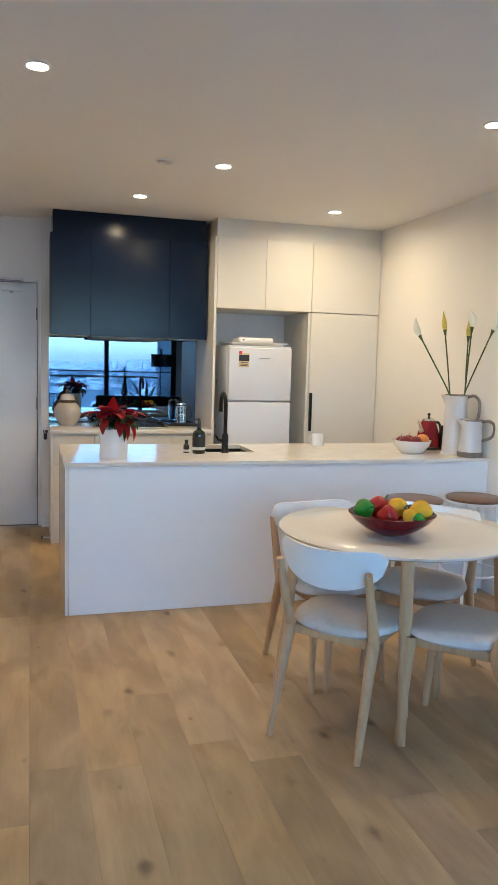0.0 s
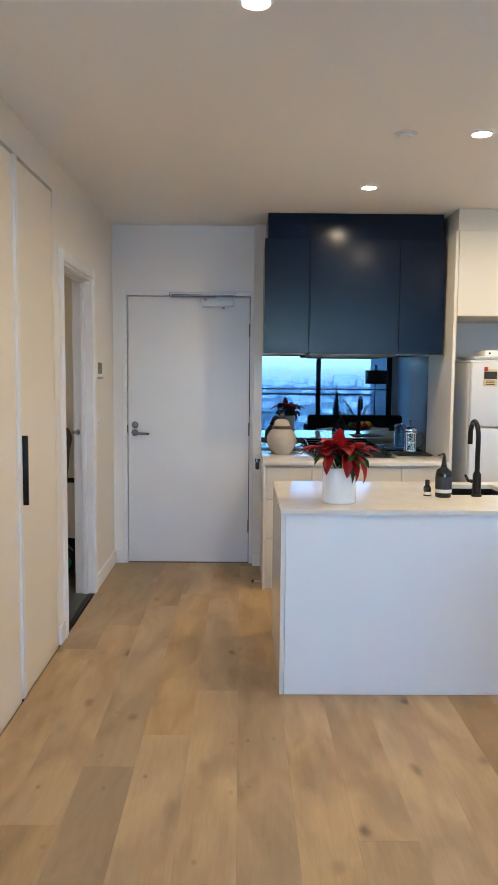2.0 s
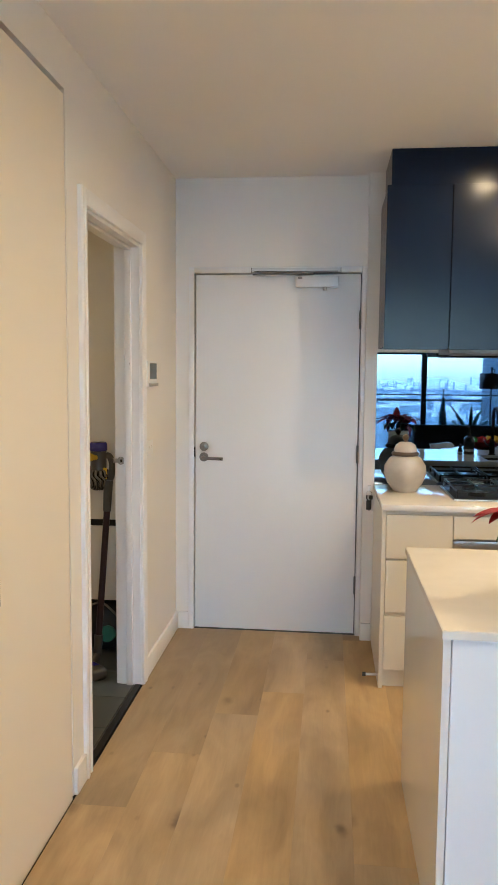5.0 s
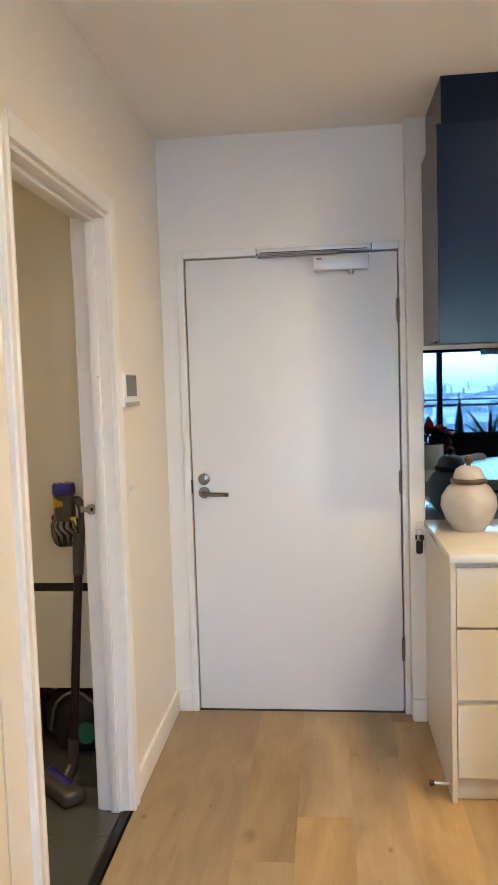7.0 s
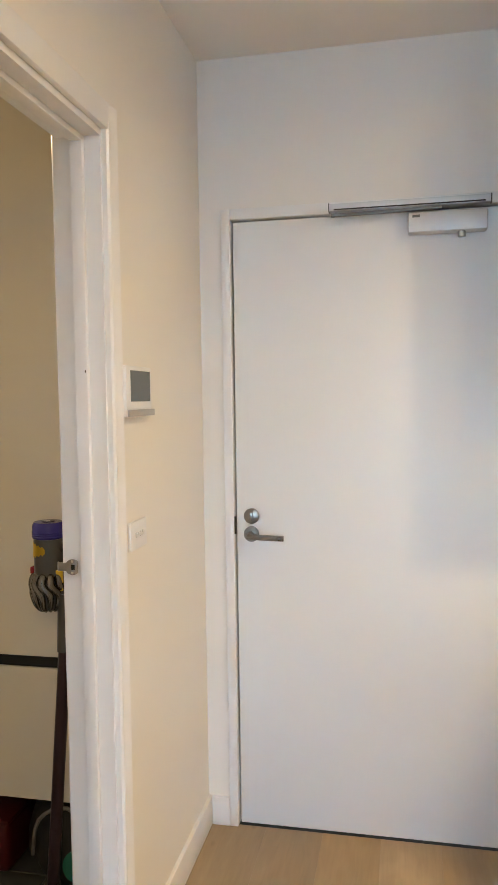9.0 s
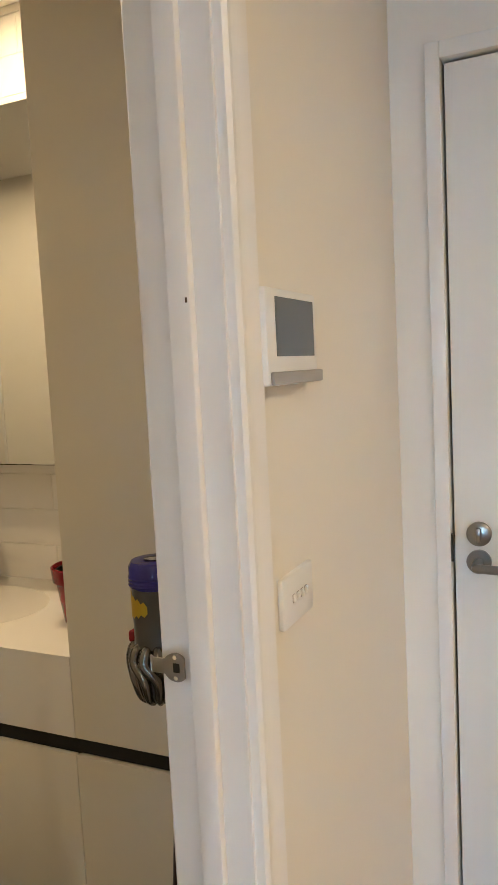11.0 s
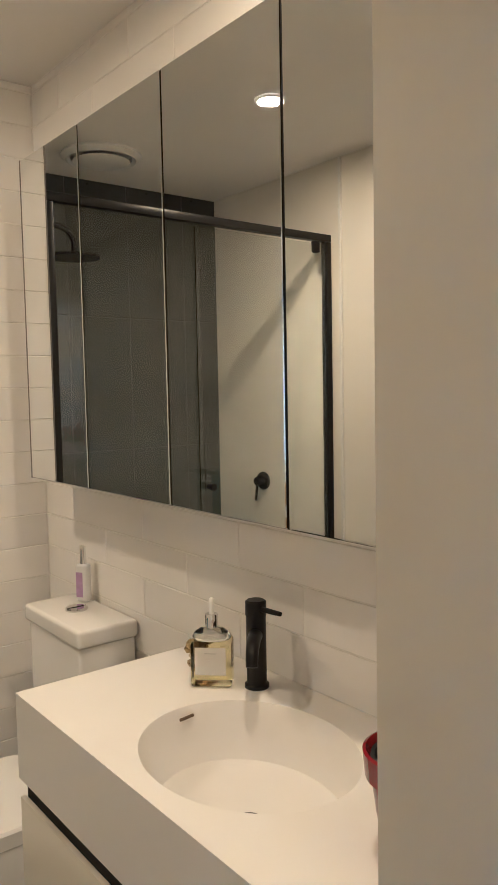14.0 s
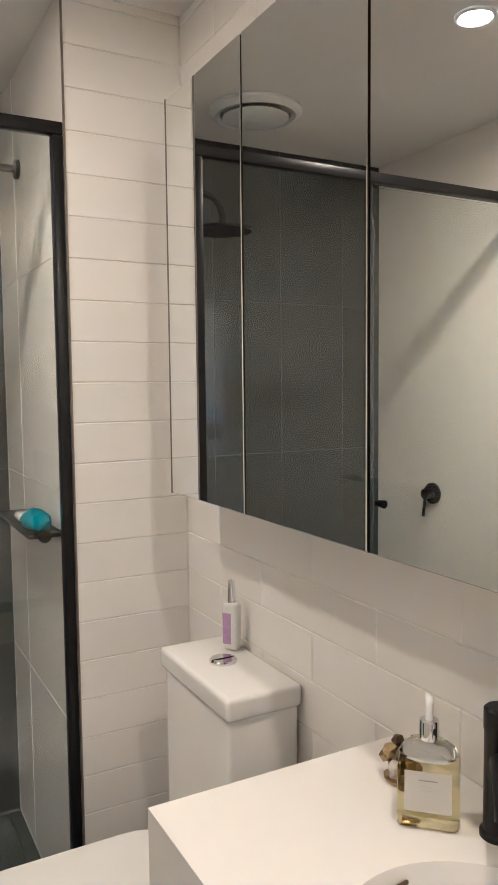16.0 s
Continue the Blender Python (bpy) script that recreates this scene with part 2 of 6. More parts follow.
M_DZINC = mat("dark_zinc", (0.20, 0.18, 0.16), 0.45, 0.4, var=0.2, scale=20)


# ---- mesh helpers ----
def box(bm, x0, x1, y0, y1, z0, z1, bev=0.0, seg=2):
    r = bmesh.ops.create_cube(bm, size=1.0)
    vs = r["verts"]
    for v in vs:
        v.co = ((x0 + x1) / 2 + v.co.x * (x1 - x0), (y0 + y1) / 2 + v.co.y * (y1 - y0), (z0 + z1) / 2 + v.co.z * (z1 - z0))
    if bev:
        es = list({e for v in vs for e in v.link_edges})
        bmesh.ops.bevel(bm, geom=es, offset=bev, segments=seg, affect="EDGES", profile=0.5)
    return bm


def lathe(bm, prof, seg=32, cx=0.0, cy=0.0, sx=1.0, sy=1.0):
    """Turn a profile of (radius, height) round z; radius 0 closes an end."""
    rings = []
    for r, z in prof:
        if r <= 1e-6:
            rings.append([bm.verts.new((cx, cy, z))])
        else:
            rings.append([bm.verts.new((cx + sx * r * math.cos(2 * math.pi * i / seg), cy + sy * r * math.sin(2 * math.pi * i / seg), z)) for i in range(seg)])
    for a, b in zip(rings, rings[1:]):
        for i in range(seg):
            j = (i + 1) % seg
            if len(a) == 1 and len(b) > 1:
                bm.faces.new((a[0], b[j], b[i]))
            elif len(b) == 1 and len(a) > 1:
                bm.faces.new((a[i], a[j], b[0]))
            elif len(a) > 1:
                bm.faces.new((a[i], a[j], b[j], b[i]))
    bmesh.ops.recalc_face_normals(bm, faces=bm.faces[:])
    return bm


def eased(pts, rads, n=4):
    """A smooth line through a few points, with the radii carried along."""
    out, ro = [], []
    for i in range(len(pts) - 1):
        a, p, q, d = pts[max(i - 1, 0)], pts[i], pts[i + 1], pts[min(i + 2, len(pts) - 1)]
        for k in range(n):
            t = k / n
            out.append(0.5 * ((2 * p) + (q - a) * t + (2 * a - 5 * p + 4 * q - d) * t * t + (3 * p - a - 3 * q + d) * t ** 3))
            ro.append(rads[i] + (rads[i + 1] - rads[i]) * t)
    return out + [pts[-1]], ro + [rads[-1]]


def tube(bm, pts, rad, seg=12, cap=True):
    """A round tube along a line of points; rad is one radius or one for each point."""
    pts = [Vector(p) for p in pts]
    rads = list(rad) if isinstance(rad, (list, tuple)) else [rad] * len(pts)
    if 4 <= len(pts) <= 6:
        pts, rads = eased(pts, rads)
    rings, up = [], None
    for i, p in enumerate(pts):
        d = (pts[min(i + 1, len(pts) - 1)] - pts[max(i - 1, 0)]).normalized()
        if up is None:
            up = d.orthogonal().normalized()
        up = (up - d * up.dot(d)).normalized()
        side = d.cross(up)
        rings.append([bm.verts.new(p + rads[i] * (up * math.cos(2 * math.pi * k / seg) + side * math.sin(2 * math.pi * k / seg))) for k in range(seg)])
    for a, b in zip(rings, rings[1:]):
        for k in range(seg):
            bm.faces.new((a[k], a[(k + 1) % seg], b[(k + 1) % seg], b[k]))
    if cap:
        bm.faces.new(rings[0][::-1]), bm.faces.new(rings[-1])
    bmesh.ops.recalc_face_normals(bm, faces=bm.faces[:])
    return bm


def arc(c, r, a0, a1, n, u, v):
    """Points on an arc round c in the plane of the directions u and v (degrees)."""
    c, u, v = Vector(c), Vector(u), Vector(v)
    return [c + r * (u * math.cos(radians(a0 + (a1 - a0) * i / n)) + v * math.sin(radians(a0 + (a1 - a0) * i / n))) for i in range(n + 1)]


def mesh(name, bm, material, smooth=40):
    me = bpy.data.meshes.new(name)
    bm.to_mesh(me)
    bm.free()
    me.materials.append(material)
    if smooth:
        me.shade_smooth()
        me.set_sharp_from_angle(angle=radians(smooth))
    return me


def part(name, bm, material, parent, label="", smooth=40):
    """One mesh under a thing or part; bm holds world places, moved into the parent's own space."""
    o = new(name, mesh(name, bm, material, smooth))
    o.parent = parent
    inv = Matrix.Identity(4)
    p = parent
    while p:
        inv = inv @ p.matrix_basis.inverted()
        p = p.parent
    o.data.transform(inv)
    return tagged(o, label)


def thing(name, label, category, at, rz=0.0, group=""):
    e = new(name)
    e.empty_display_size = 0.1
    e.matrix_basis = pose(*at, 0, 0, rz)
    return tagged(e, label, category, group)


def solid(name, bm, material, label="", category="", smooth=40):
    return tagged(new(name, mesh(name, bm, material, smooth)), label, category)


def setting(name, bm, material, label="", category=""):
    return tagged(new(name, mesh(name, bm, material, 40)), label, category, kind="structure")


def B(*a, bev=0.0, seg=2):
    return box(bmesh.new(), *a, bev=bev, seg=seg)


def boxes(*rows, bev=0.0):
    bm = bmesh.new()
    for r in rows:
        box(bm, *r, bev=bev)
    return bm


# ---- structure: living room and kitchen ----
XL, XR, YB, YD, YK = -0.18, 3.66, -1.5, 6.63, 6.56
BX0, BX1, BY0, BY1 = -2.52, -0.285, 5.05, 6.60        # bathroom
SX0, SY1 = -3.33, 6.29                               # shower alcove
D0, D1, DH = 5.015, 5.818, 2.083                     # bathroom doorway along y, height
R0, R1, RH = 3.50, 4.844, 2.41                       # robe opening
E0, E1, EH = -0.075, 0.865, 2.06                     # entry doorway

setting("wall_left", boxes((XL - 0.105, XL, YB - 0.2, R0, 0, CEIL), (XL - 0.105, XL, R0, R1, RH, CEIL), (XL - 0.105, XL, R1, D0, 0, CEIL),
                           (XL - 0.105, XL, D0, D1, DH, CEIL), (XL - 0.105, XL, D1, YD + 0.2, 0, CEIL)), M_WALL, "warm white painted plaster wall", "wall")
setting("wall_entry", boxes((XL, E0, YD, YD + 0.2, 0, CEIL), (E0, E1, YD, YD + 0.2, EH, CEIL), (E1, 0.89, YD, YD + 0.2, 0, CEIL),
                            (E0, E1, YD + 0.12, YD + 0.2, 0, EH)), M_WALL, "white painted entry wall", "wall")
setting("wall_kitchen", B(0.89, XR, YK, YD + 0.2, 0, CEIL), M_WALL, "white painted wall behind the kitchen", "wall")
setting("wall_right", B(XR, XR + 0.15, YB - 0.2, YD + 0.2, 0, CEIL), M_WALL, "warm white painted plaster wall", "wall")
W0, W1, WZ0, WZ1 = 0.0, 3.56, 0.06, 2.50             # balcony window
setting("wall_window", boxes((XL, W0, YB - 0.2, YB, 0, CEIL), (W1, XR, YB - 0.2, YB, 0, CEIL), (W0, W1, YB - 0.2, YB, WZ1, CEIL),
                             (W0, W1, YB - 0.2, YB, 0, WZ0)), M_WALL, "white wall round the balcony window", "wall")
setting("ceiling", B(XL - 0.14, XR + 0.15, YB - 0.2, YD + 0.2, CEIL, CEIL + 0.25), M_CEIL, "flat white painted ceiling", "ceiling")
floor = setting("floor", B(XL - 0.06, XR + 0.02, YB - 0.2, YD + 0.12, -0.30, -0.014), M_VOID, "pale brushed oak plank floor", "floor")

# balcony window: frame, mullions, panes
win = setting("window_1", boxes((W0, W1, YB - 0.12, YB - 0.04, WZ0, WZ0 + 0.06), (W0, W1, YB - 0.12, YB - 0.04, WZ1 - 0.06, WZ1),
                                (W0, W0 + 0.06, YB - 0.12, YB - 0.04, WZ0 + 0.06, WZ1 - 0.06), (W1 - 0.10, W1, YB - 0.12, YB - 0.04, WZ0 + 0.06, WZ1 - 0.06),
                                (2.17, 2.25, YB - 0.13, YB - 0.03, WZ0 + 0.06, WZ1 - 0.06)), M_FRAME, "dark aluminium framed balcony window", "window")
for a, b in ((W0 + 0.06, 2.17), (2.25, W1 - 0.10)):
    p = part("pane", B(a, b, YB - 0.09, YB - 0.08, WZ0 + 0.06, WZ1 - 0.06), M_GLASS, win)
    p.visible_shadow = False
    part("transom", B(a, b, YB - 0.11, YB - 0.05, 1.18, 1.20), M_FRAME, win)

# skirting
SK = 0.10
for nm, r in (("baseboard_left", (XL, XL + 0.014, R1 + 0.004, D0 - 0.06, 0, SK)), ("baseboard_passage", (XL, XL + 0.014, D1 + 0.062, YD, 0, SK)),
              ("baseboard_entry", (XL + 0.014, E0 - 0.029, YD - 0.014, YD, 0, SK)), ("baseboard_nib", (0.89, 0.95, YK - 0.014, YK, 0, SK)),
              ("baseboard_right", (XR - 0.014, XR, YB, 4.2, 0, SK)), ("baseboard_back_left", (XL, XL + 0.014, YB, R0, 0, SK))):
    setting(nm, B(*r, bev=0.003), M_TRIM, "white painted square skirting board", "skirting")

# entry door: frame, leaf, closer, lever, deadlock, hinges
fr = setting("door_frame_entry", boxes((E0 - 0.029, E0 + 0.001, YD - 0.012, YD + 0.06, 0, EH + 0.031), (E1 - 0.001, E1 + 0.024, YD - 0.012, YD + 0.06, 0, EH + 0.031),
                                       (E0 + 0.001, E1 - 0.001, YD - 0.012, YD + 0.06, EH - 0.003, EH + 0.031), bev=0.002), M_TRIM, "white painted steel door frame", "door frame")
door = thing("door_1", "closed white flush entry door with lever handle", "door", ((E0 + E1) / 2, YD + 0.02, 0))
door["kind"] = "structure"
leaf = part("leaf", B(E0 + 0.007, E1 - 0.007, YD + 0.006, YD + 0.046, 0.008, EH - 0.009, bev=0.002), M_DOOR, door)
# black sheet behind the leaf supplies the shade seen through the gap
part("gap_shadow", B(E0 + 0.002, E1 - 0.002, YD + 0.05, YD + 0.058, 0.0, EH - 0.004), M_VOID, door, "black sheet standing in for the shade in the door gap")
FY = YD + 0.006
M_SILVER = mat("silver_enamel", (0.62, 0.63, 0.64), 0.38, 0.15, var=0.03, scale=10)
M_HINGE = mat("dull_steel", (0.16, 0.16, 0.16), 0.4, 0.7, var=0.1, scale=20)
M_LEVER = mat("satin_steel", (0.24, 0.23, 0.22), 0.30, 1.0, var=0.06, scale=20)
lv = part("lever", tube(bmesh.new(), [(-0.017, FY, 1.016), (-0.017, FY - 0.05, 1.016), (-0.004, FY - 0.058, 1.015), (0.10, FY - 0.058, 1.012)], 0.0095), M_LEVER, door, "brushed steel lever handle")
bm = bmesh.new()
tube(bm, [(-0.017, FY, 1.016), (-0.017, FY - 0.009, 1.016)], 0.026, 24)
part("rose", bm, M_LEVER, door, "round steel rose")
bm = bmesh.new()
tube(bm, [(-0.016, FY, 1.077), (-0.016, FY - 0.010, 1.077), (-0.016, FY - 0.014, 1.077)], [0.026, 0.026, 0.02], 24)
lk = part("deadlock", bm, M_LEVER, door, "round steel deadlock")
part("thumb_turn", B(-0.022, -0.010, FY - 0.024, FY - 0.013, 1.062, 1.092, bev=0.003), M_LEVER, lk)
part("latch_plate", B(E0 - 0.002, E0 + 0.006, FY - 0.012, FY - 0.001, 1.015, 1.075), M_BLACKP, door, "dark latch edge")
for hz in (0.294, 1.048, 1.798):
    bm = bmesh.new()
    tube(bm, [(E1 - 0.006, FY - 0.005, hz - 0.05), (E1 - 0.006, FY - 0.005, hz + 0.05)], 0.007)
    part("hinge", bm, M_HINGE, door, "dull steel hinge")
cl = part("closer_body", B(0.50, 0.735, FY - 0.055, FY - 0.001, 1.975, 2.035, bev=0.004), M_SILVER, door, "silver overhead door closer")
bm = bmesh.new()
tube(bm, [(0.66, FY - 0.03, 1.975), (0.66, FY - 0.03, 1.958)], 0.012)
part("spindle", bm, M_STEEL, cl)
part("closer_track", B(0.255, 0.745, FY - 0.045, FY - 0.02, 2.056, 2.080, bev=0.003), M_SILVER, door, "silver closer track")
# black strip on the track's lower edge paints its underside shadow
part("track_slot", B(0.27, 0.73, FY - 0.0455, FY - 0.045, 2.0585, 2.0630), M_BLACKP, door, "dark strip painting the shaded underside of the closer track")
for tx in (0.253, 0.7455):
    part("track_cap", B(tx, tx + 0.0025, FY - 0.046, FY - 0.019, 2.055, 2.081), M_BLACKP, door, "dark end cap")
part("closer_badge", B(0.512, 0.535, FY - 0.0556, FY - 0.0551, 2.019, 2.027), M_HINGE, cl, "small grey badge")
bm = bmesh.new()
box(bm, -0.17, 0.17, -0.01, 0.01, -0.004, 0.004)
bm.transform(pose(0.43, FY - 0.035, 2.047, 0, -0.7, 0))
part("closer_arm", bm, M_HINGE, door)

# bathroom doorway: lining, stops, architraves, strike plate
dr = setting("door_2", boxes((XL - 0.105, XL, D0, D0 + 0.018, 0, DH), (XL - 0.105, XL, D1 - 0.018, D1, 0, DH), (XL - 0.105, XL, D0 + 0.018, D1 - 0.018, DH - 0.018, DH)),
             M_TRIM, "white painted open bathroom doorway lining", "doorway")
part("stop", boxes((XL - 0.068, XL - 0.038, D1 - 0.032, D1 - 0.018, 0, DH - 0.018), (XL - 0.068, XL - 0.038, D0 + 0.018, D0 + 0.032, 0, DH - 0.018),
                   (XL - 0.068, XL - 0.038, D0 + 0.032, D1 - 0.032, DH - 0.032, DH - 0.018), bev=0.002), M_TRIM, dr)


def architrave(y0, y1, face, out):
    """A moulded board standing beside the doorway, proud of the wall face towards out (+1 or -1)."""
    w = y1 - y0
    bm = bmesh.new()
    prof = [(0, 0), (0, 0.012), (0.10, 0.017), (0.22, 0.017), (0.30, 0.012), (0.42, 0.012), (0.55, 0.016), (0.92, 0.019), (1, 0.014), (1, 0)]
    lo = [bm.verts.new((face + out * h, y0 + u * w, 0)) for u, h in prof]
    hi = [bm.verts.new((face + out * h, y0 + u * w, DH + 0.055)) for u, h in prof]
    for i in range(len(prof) - 1):
        bm.faces.new((lo[i], lo[i + 1], hi[i + 1], hi[i]))
    bm.faces.new(hi), bm.faces.new(lo[::-1])
    bmesh.ops.recalc_face_normals(bm, faces=bm.faces[:])
    return bm


part("architrave", architrave(D1 - 0.012, D1 + 0.046, XL, 1), M_TRIM, dr)
part("architrave", architrave(D1 - 0.014, D1 + 0.044, XL - 0.105, -1), M_TRIM, dr)
part("architrave", architrave(D0 + 0.004, D0 - 0.058, XL, 1), M_TRIM, dr)
part("architrave", B(XL, XL + 0.0165, D0 + 0.005, D1 - 0.005, DH - 0.004, DH + 0.055, bev=0.003), M_TRIM, dr)
M_NICKEL = mat("satin_nickel", (0.34, 0.33, 0.31), 0.36, 0.9, var=0.12, scale=30)
sp = bmesh.new()
SPX, SPZ = XL - 0.087, 1.086
box(sp, XL - 0.122, SPX - 0.008, D1 - 0.0345, D1 - 0.0315, SPZ - 0.010, SPZ + 0.010, bev=0.001)
tube(sp, [(SPX, D1 - 0.0348, SPZ), (SPX, D1 - 0.0315, SPZ)], 0.0185, 28)
for v in sp.verts:
    v.co.x = min(v.co.x, SPX + 0.0125)
tube(sp, [(XL - 0.121, D1 - 0.033, SPZ - 0.009), (XL - 0.125, D1 - 0.030, SPZ - 0.009), (XL - 0.125, D1 - 0.030, SPZ + 0.009), (XL - 0.121, D1 - 0.033, SPZ + 0.009)], 0.0014, 6)
stp = part("strike_plate", sp, M_NICKEL, dr, "satin nickel strike plate")
part("latch_hole", B(SPX - 0.003, SPX + 0.006, D1 - 0.0354, D1 - 0.0349, SPZ - 0.006, SPZ + 0.006), M_VOID, stp, "dark latch hole")
for sz in (-0.0135, 0.0135):
    part("screw", tube(bmesh.new(), [(SPX, D1 - 0.0349, SPZ + sz), (SPX, D1 - 0.0356, SPZ + sz)], 0.003, 12), M_CHROME, stp)
part("screw_hole", B(XL - 0.044, XL - 0.0415, D1 - 0.0328, D1 - 0.0319, 1.534, 1.540), M_BRONZE, dr, "small dark hole")
setting("threshold", B(XL - 0.028, XL - 0.001, D0 + 0.018, D1 - 0.018, -0.012, 0.003), M_BLACK, "dark metal threshold strip", "threshold")

# ---- structure: bathroom ----
setting("wall_bath_north", B(SX0 - 0.1, BX1, BY1 - 0.008, BY1 + 0.15, 0, BCEIL), M_GROUT, "white tiled bathroom wall", "wall")
setting("wall_bath_nib", B(SX0, BX0 + 0.008, SY1, BY1 - 0.008, 0, BCEIL), M_GROUT, "white tiled nib wall beside the shower", "wall")
setting("wall_bath_south", B(SX0 - 0.1, BX1, BY0 - 0.15, BY0, 0, BCEIL), M_WALL, "cream painted bathroom wall", "wall")
setting("wall_shower_back", B(SX0 - 0.12, SX0 - 0.002, BY0, BY1, 0, BCEIL), M_DGROUT, "charcoal tiled shower wall", "wall")
setting("ceiling_bath", B(SX0 - 0.12, BX1, BY0 - 0.15, BY1 + 0.15, BCEIL, BCEIL + 0.15), M_CEIL, "white bathroom ceiling", "ceiling")
bfloor = setting("floor_bath", B(SX0 - 0.1, BX1 + 0.07, BY0 - 0.1, BY1 + 0.1, -0.25, -0.008), M_DGROUT, "charcoal tiled bathroom floor", "floor")

# ---- kitchen ----
def front(parent, name, x0, x1, z0, z1, y, material, label="", th=0.018):
    return part(name, B(x0 + 0.0015, x1 - 0.0015, y, y + th, z0 + 0.0015, z1 - 0.0015, bev=0.0012, seg=1), material, parent, label)


# island: body to the floor, quartz top with a sink cut-out
IZ, IY0, IY1, IX0 = 0.872, 4.235, 5.12, 0.98
isl = thing("kitchen_island", "long white kitchen island standing on oak floor", "kitchen island", (2.3, 4.68, 0))
part("front_panel", B(IX0 + 0.0265, XR, IY0, IY0 + 0.02, 0.002, IZ - 0.024, bev=0.001, seg=1), M_ISL, isl)
part("end_panel", B(IX0 + 0.004, IX0 + 0.024, IY0 - 0.001, IY1 - 0.02, 0.002, IZ - 0.024, bev=0.001, seg=1), mat("gloss_white_panel", (0.74, 0.72, 0.66), 0.14, var=0.015, scale=2, rvar=0.02), isl)
part("carcass", B(IX0 + 0.0245, XR, IY0 + 0.021, 4.62, 0.1, IZ - 0.025), M_LAM, isl)
part("back_panel", B(IX0 + 0.0245, XR, IY1 - 0.06, IY1 - 0.04, 0.002, IZ - 0.025), M_LAM, isl)
SXa, SXb, SYa, SYb = 1.88, 2.20, 4.66, 5.02


def ring_slab(x0, x1, y0, y1, hx0, hx1, hy0, hy1, z0, z1):
    bm = bmesh.new()
    def ring(z, q):
        a, b, c, d = q
        return [bm.verts.new(p) for p in ((a, c, z), (b, c, z), (b, d, z), (a, d, z))]
    o, h = (x0, x1, y0, y1), (hx0, hx1, hy0, hy1)
    ot, ht, ob, hb = ring(z1, o), ring(z1, h), ring(z0, o), ring(z0, h)
    for i in range(4):
        j = (i + 1) % 4
        bm.faces.new((ot[i], ot[j], ht[j], ht[i])), bm.faces.new((ob[j], ob[i], hb[i], hb[j]))
        bm.faces.new((ob[i], ob[j], ot[j], ot[i])), bm.faces.new((ht[i], ht[j], hb[j], hb[i]))
    bmesh.ops.recalc_face_normals(bm, faces=bm.faces[:])
    es = [e for e in bm.edges if all(abs(v.co.z - z1) < 1e-6 for v in e.verts) and len({v in ot for v in e.verts}) == 1 and e.verts[0] in ot]
    bmesh.ops.bevel(bm, geom=es, offset=0.002, segments=2, affect="EDGES")
    return bm


solid("island_benchtop", ring_slab(IX0, XR, IY0 - 0.012, IY1, SXa, SXb, SYa, SYb, IZ - 0.022, IZ), M_STONE, "polished white quartz benchtop on the island", "benchtop")
sink = solid("sink", boxes((SXa - 0.01, SXb + 0.01, SYa - 0.01, SYb + 0.01, 0.66, 0.67), (SXa - 0.01, SXa, SYa - 0.01, SYb + 0.01, 0.67, IZ - 0.024),
                           (SXb, SXb + 0.01, SYa - 0.01, SYb + 0.01, 0.67, IZ - 0.024), (SXa, SXb, SYa - 0.01, SYa, 0.67, IZ - 0.024),
                           (SXa, SXb, SYb, SYb + 0.01, 0.67, IZ - 0.024)), M_BLACK, "black undermount sink set in the benchtop", "sink")

# rear bench: end panel, drawers, oven, hob
BZ, BYF = 0.893, 5.91
bu = thing("drawer_unit", "cream handleless three-drawer kitchen unit", "cabinet", (1.12, 6.2, 0))
part("end_panel", B(0.952, 0.970, BYF - 0.004, YK, 0.001, BZ - 0.031, bev=0.001, seg=1), M_LAM, bu)
part("body", B(0.9705, 1.279, BYF + 0.02, YK, 0.09, BZ - 0.031), M_LAM, bu)
part("kick", B(0.9705, 1.279, BYF + 0.03, BYF + 0.05, 0.001, 0.089), M_LAM, bu)
for z0, z1 in ((0.09, 0.355), (0.372, 0.626), (0.632, 0.845)):
    front(bu, "drawer", 0.972, 1.279, z0, z1, BYF, M_LAM)
ov = thing("oven_unit", "built-in oven under the hob, steel control strip", "oven", (1.58, 6.2, 0))
part("body", B(1.281, 1.886, BYF + 0.02, YK, 0.09, BZ - 0.031), M_LAM, ov)
front(ov, "filler_panel", 1.281, 1.886, 0.735, 0.845, BYF, M_LAM)
part("control_strip", B(1.283, 1.884, BYF - 0.002, BYF + 0.018, 0.655, 0.728, bev=0.002), M_STEEL, ov, "brushed steel control strip")
od = part("oven_door", B(1.283, 1.884, BYF - 0.002, BYF + 0.018, 0.18, 0.650, bev=0.002), M_BLACKP, ov, "black glass oven door")
bm = bmesh.new()
tube(bm, [(1.33, BYF - 0.03, 0.61), (1.84, BYF - 0.03, 0.61)], 0.008)
for hx in (1.36, 1.81):
    tube(bm, [(hx, BYF - 0.002, 0.61), (hx, BYF - 0.03, 0.61)], 0.006)
part("handle", bm, M_STEEL, od)
part("kick", B(1.281, 1.886, BYF + 0.03, BYF + 0.05, 0.001, 0.16), M_LAM, ov)
cu = thing("base_cabinet", "cream handleless base cabinet", "cabinet", (2.04, 6.2, 0))
part("body", B(1.888, 2.205, BYF + 0.02, YK, 0.09, BZ - 0.031), M_LAM, cu)
front(cu, "door", 1.888, 2.205, 0.09, 0.845, BYF, M_LAM)
part("kick", B(1.888, 2.205, BYF + 0.03, BYF + 0.05, 0.001, 0.089), M_LAM, cu)
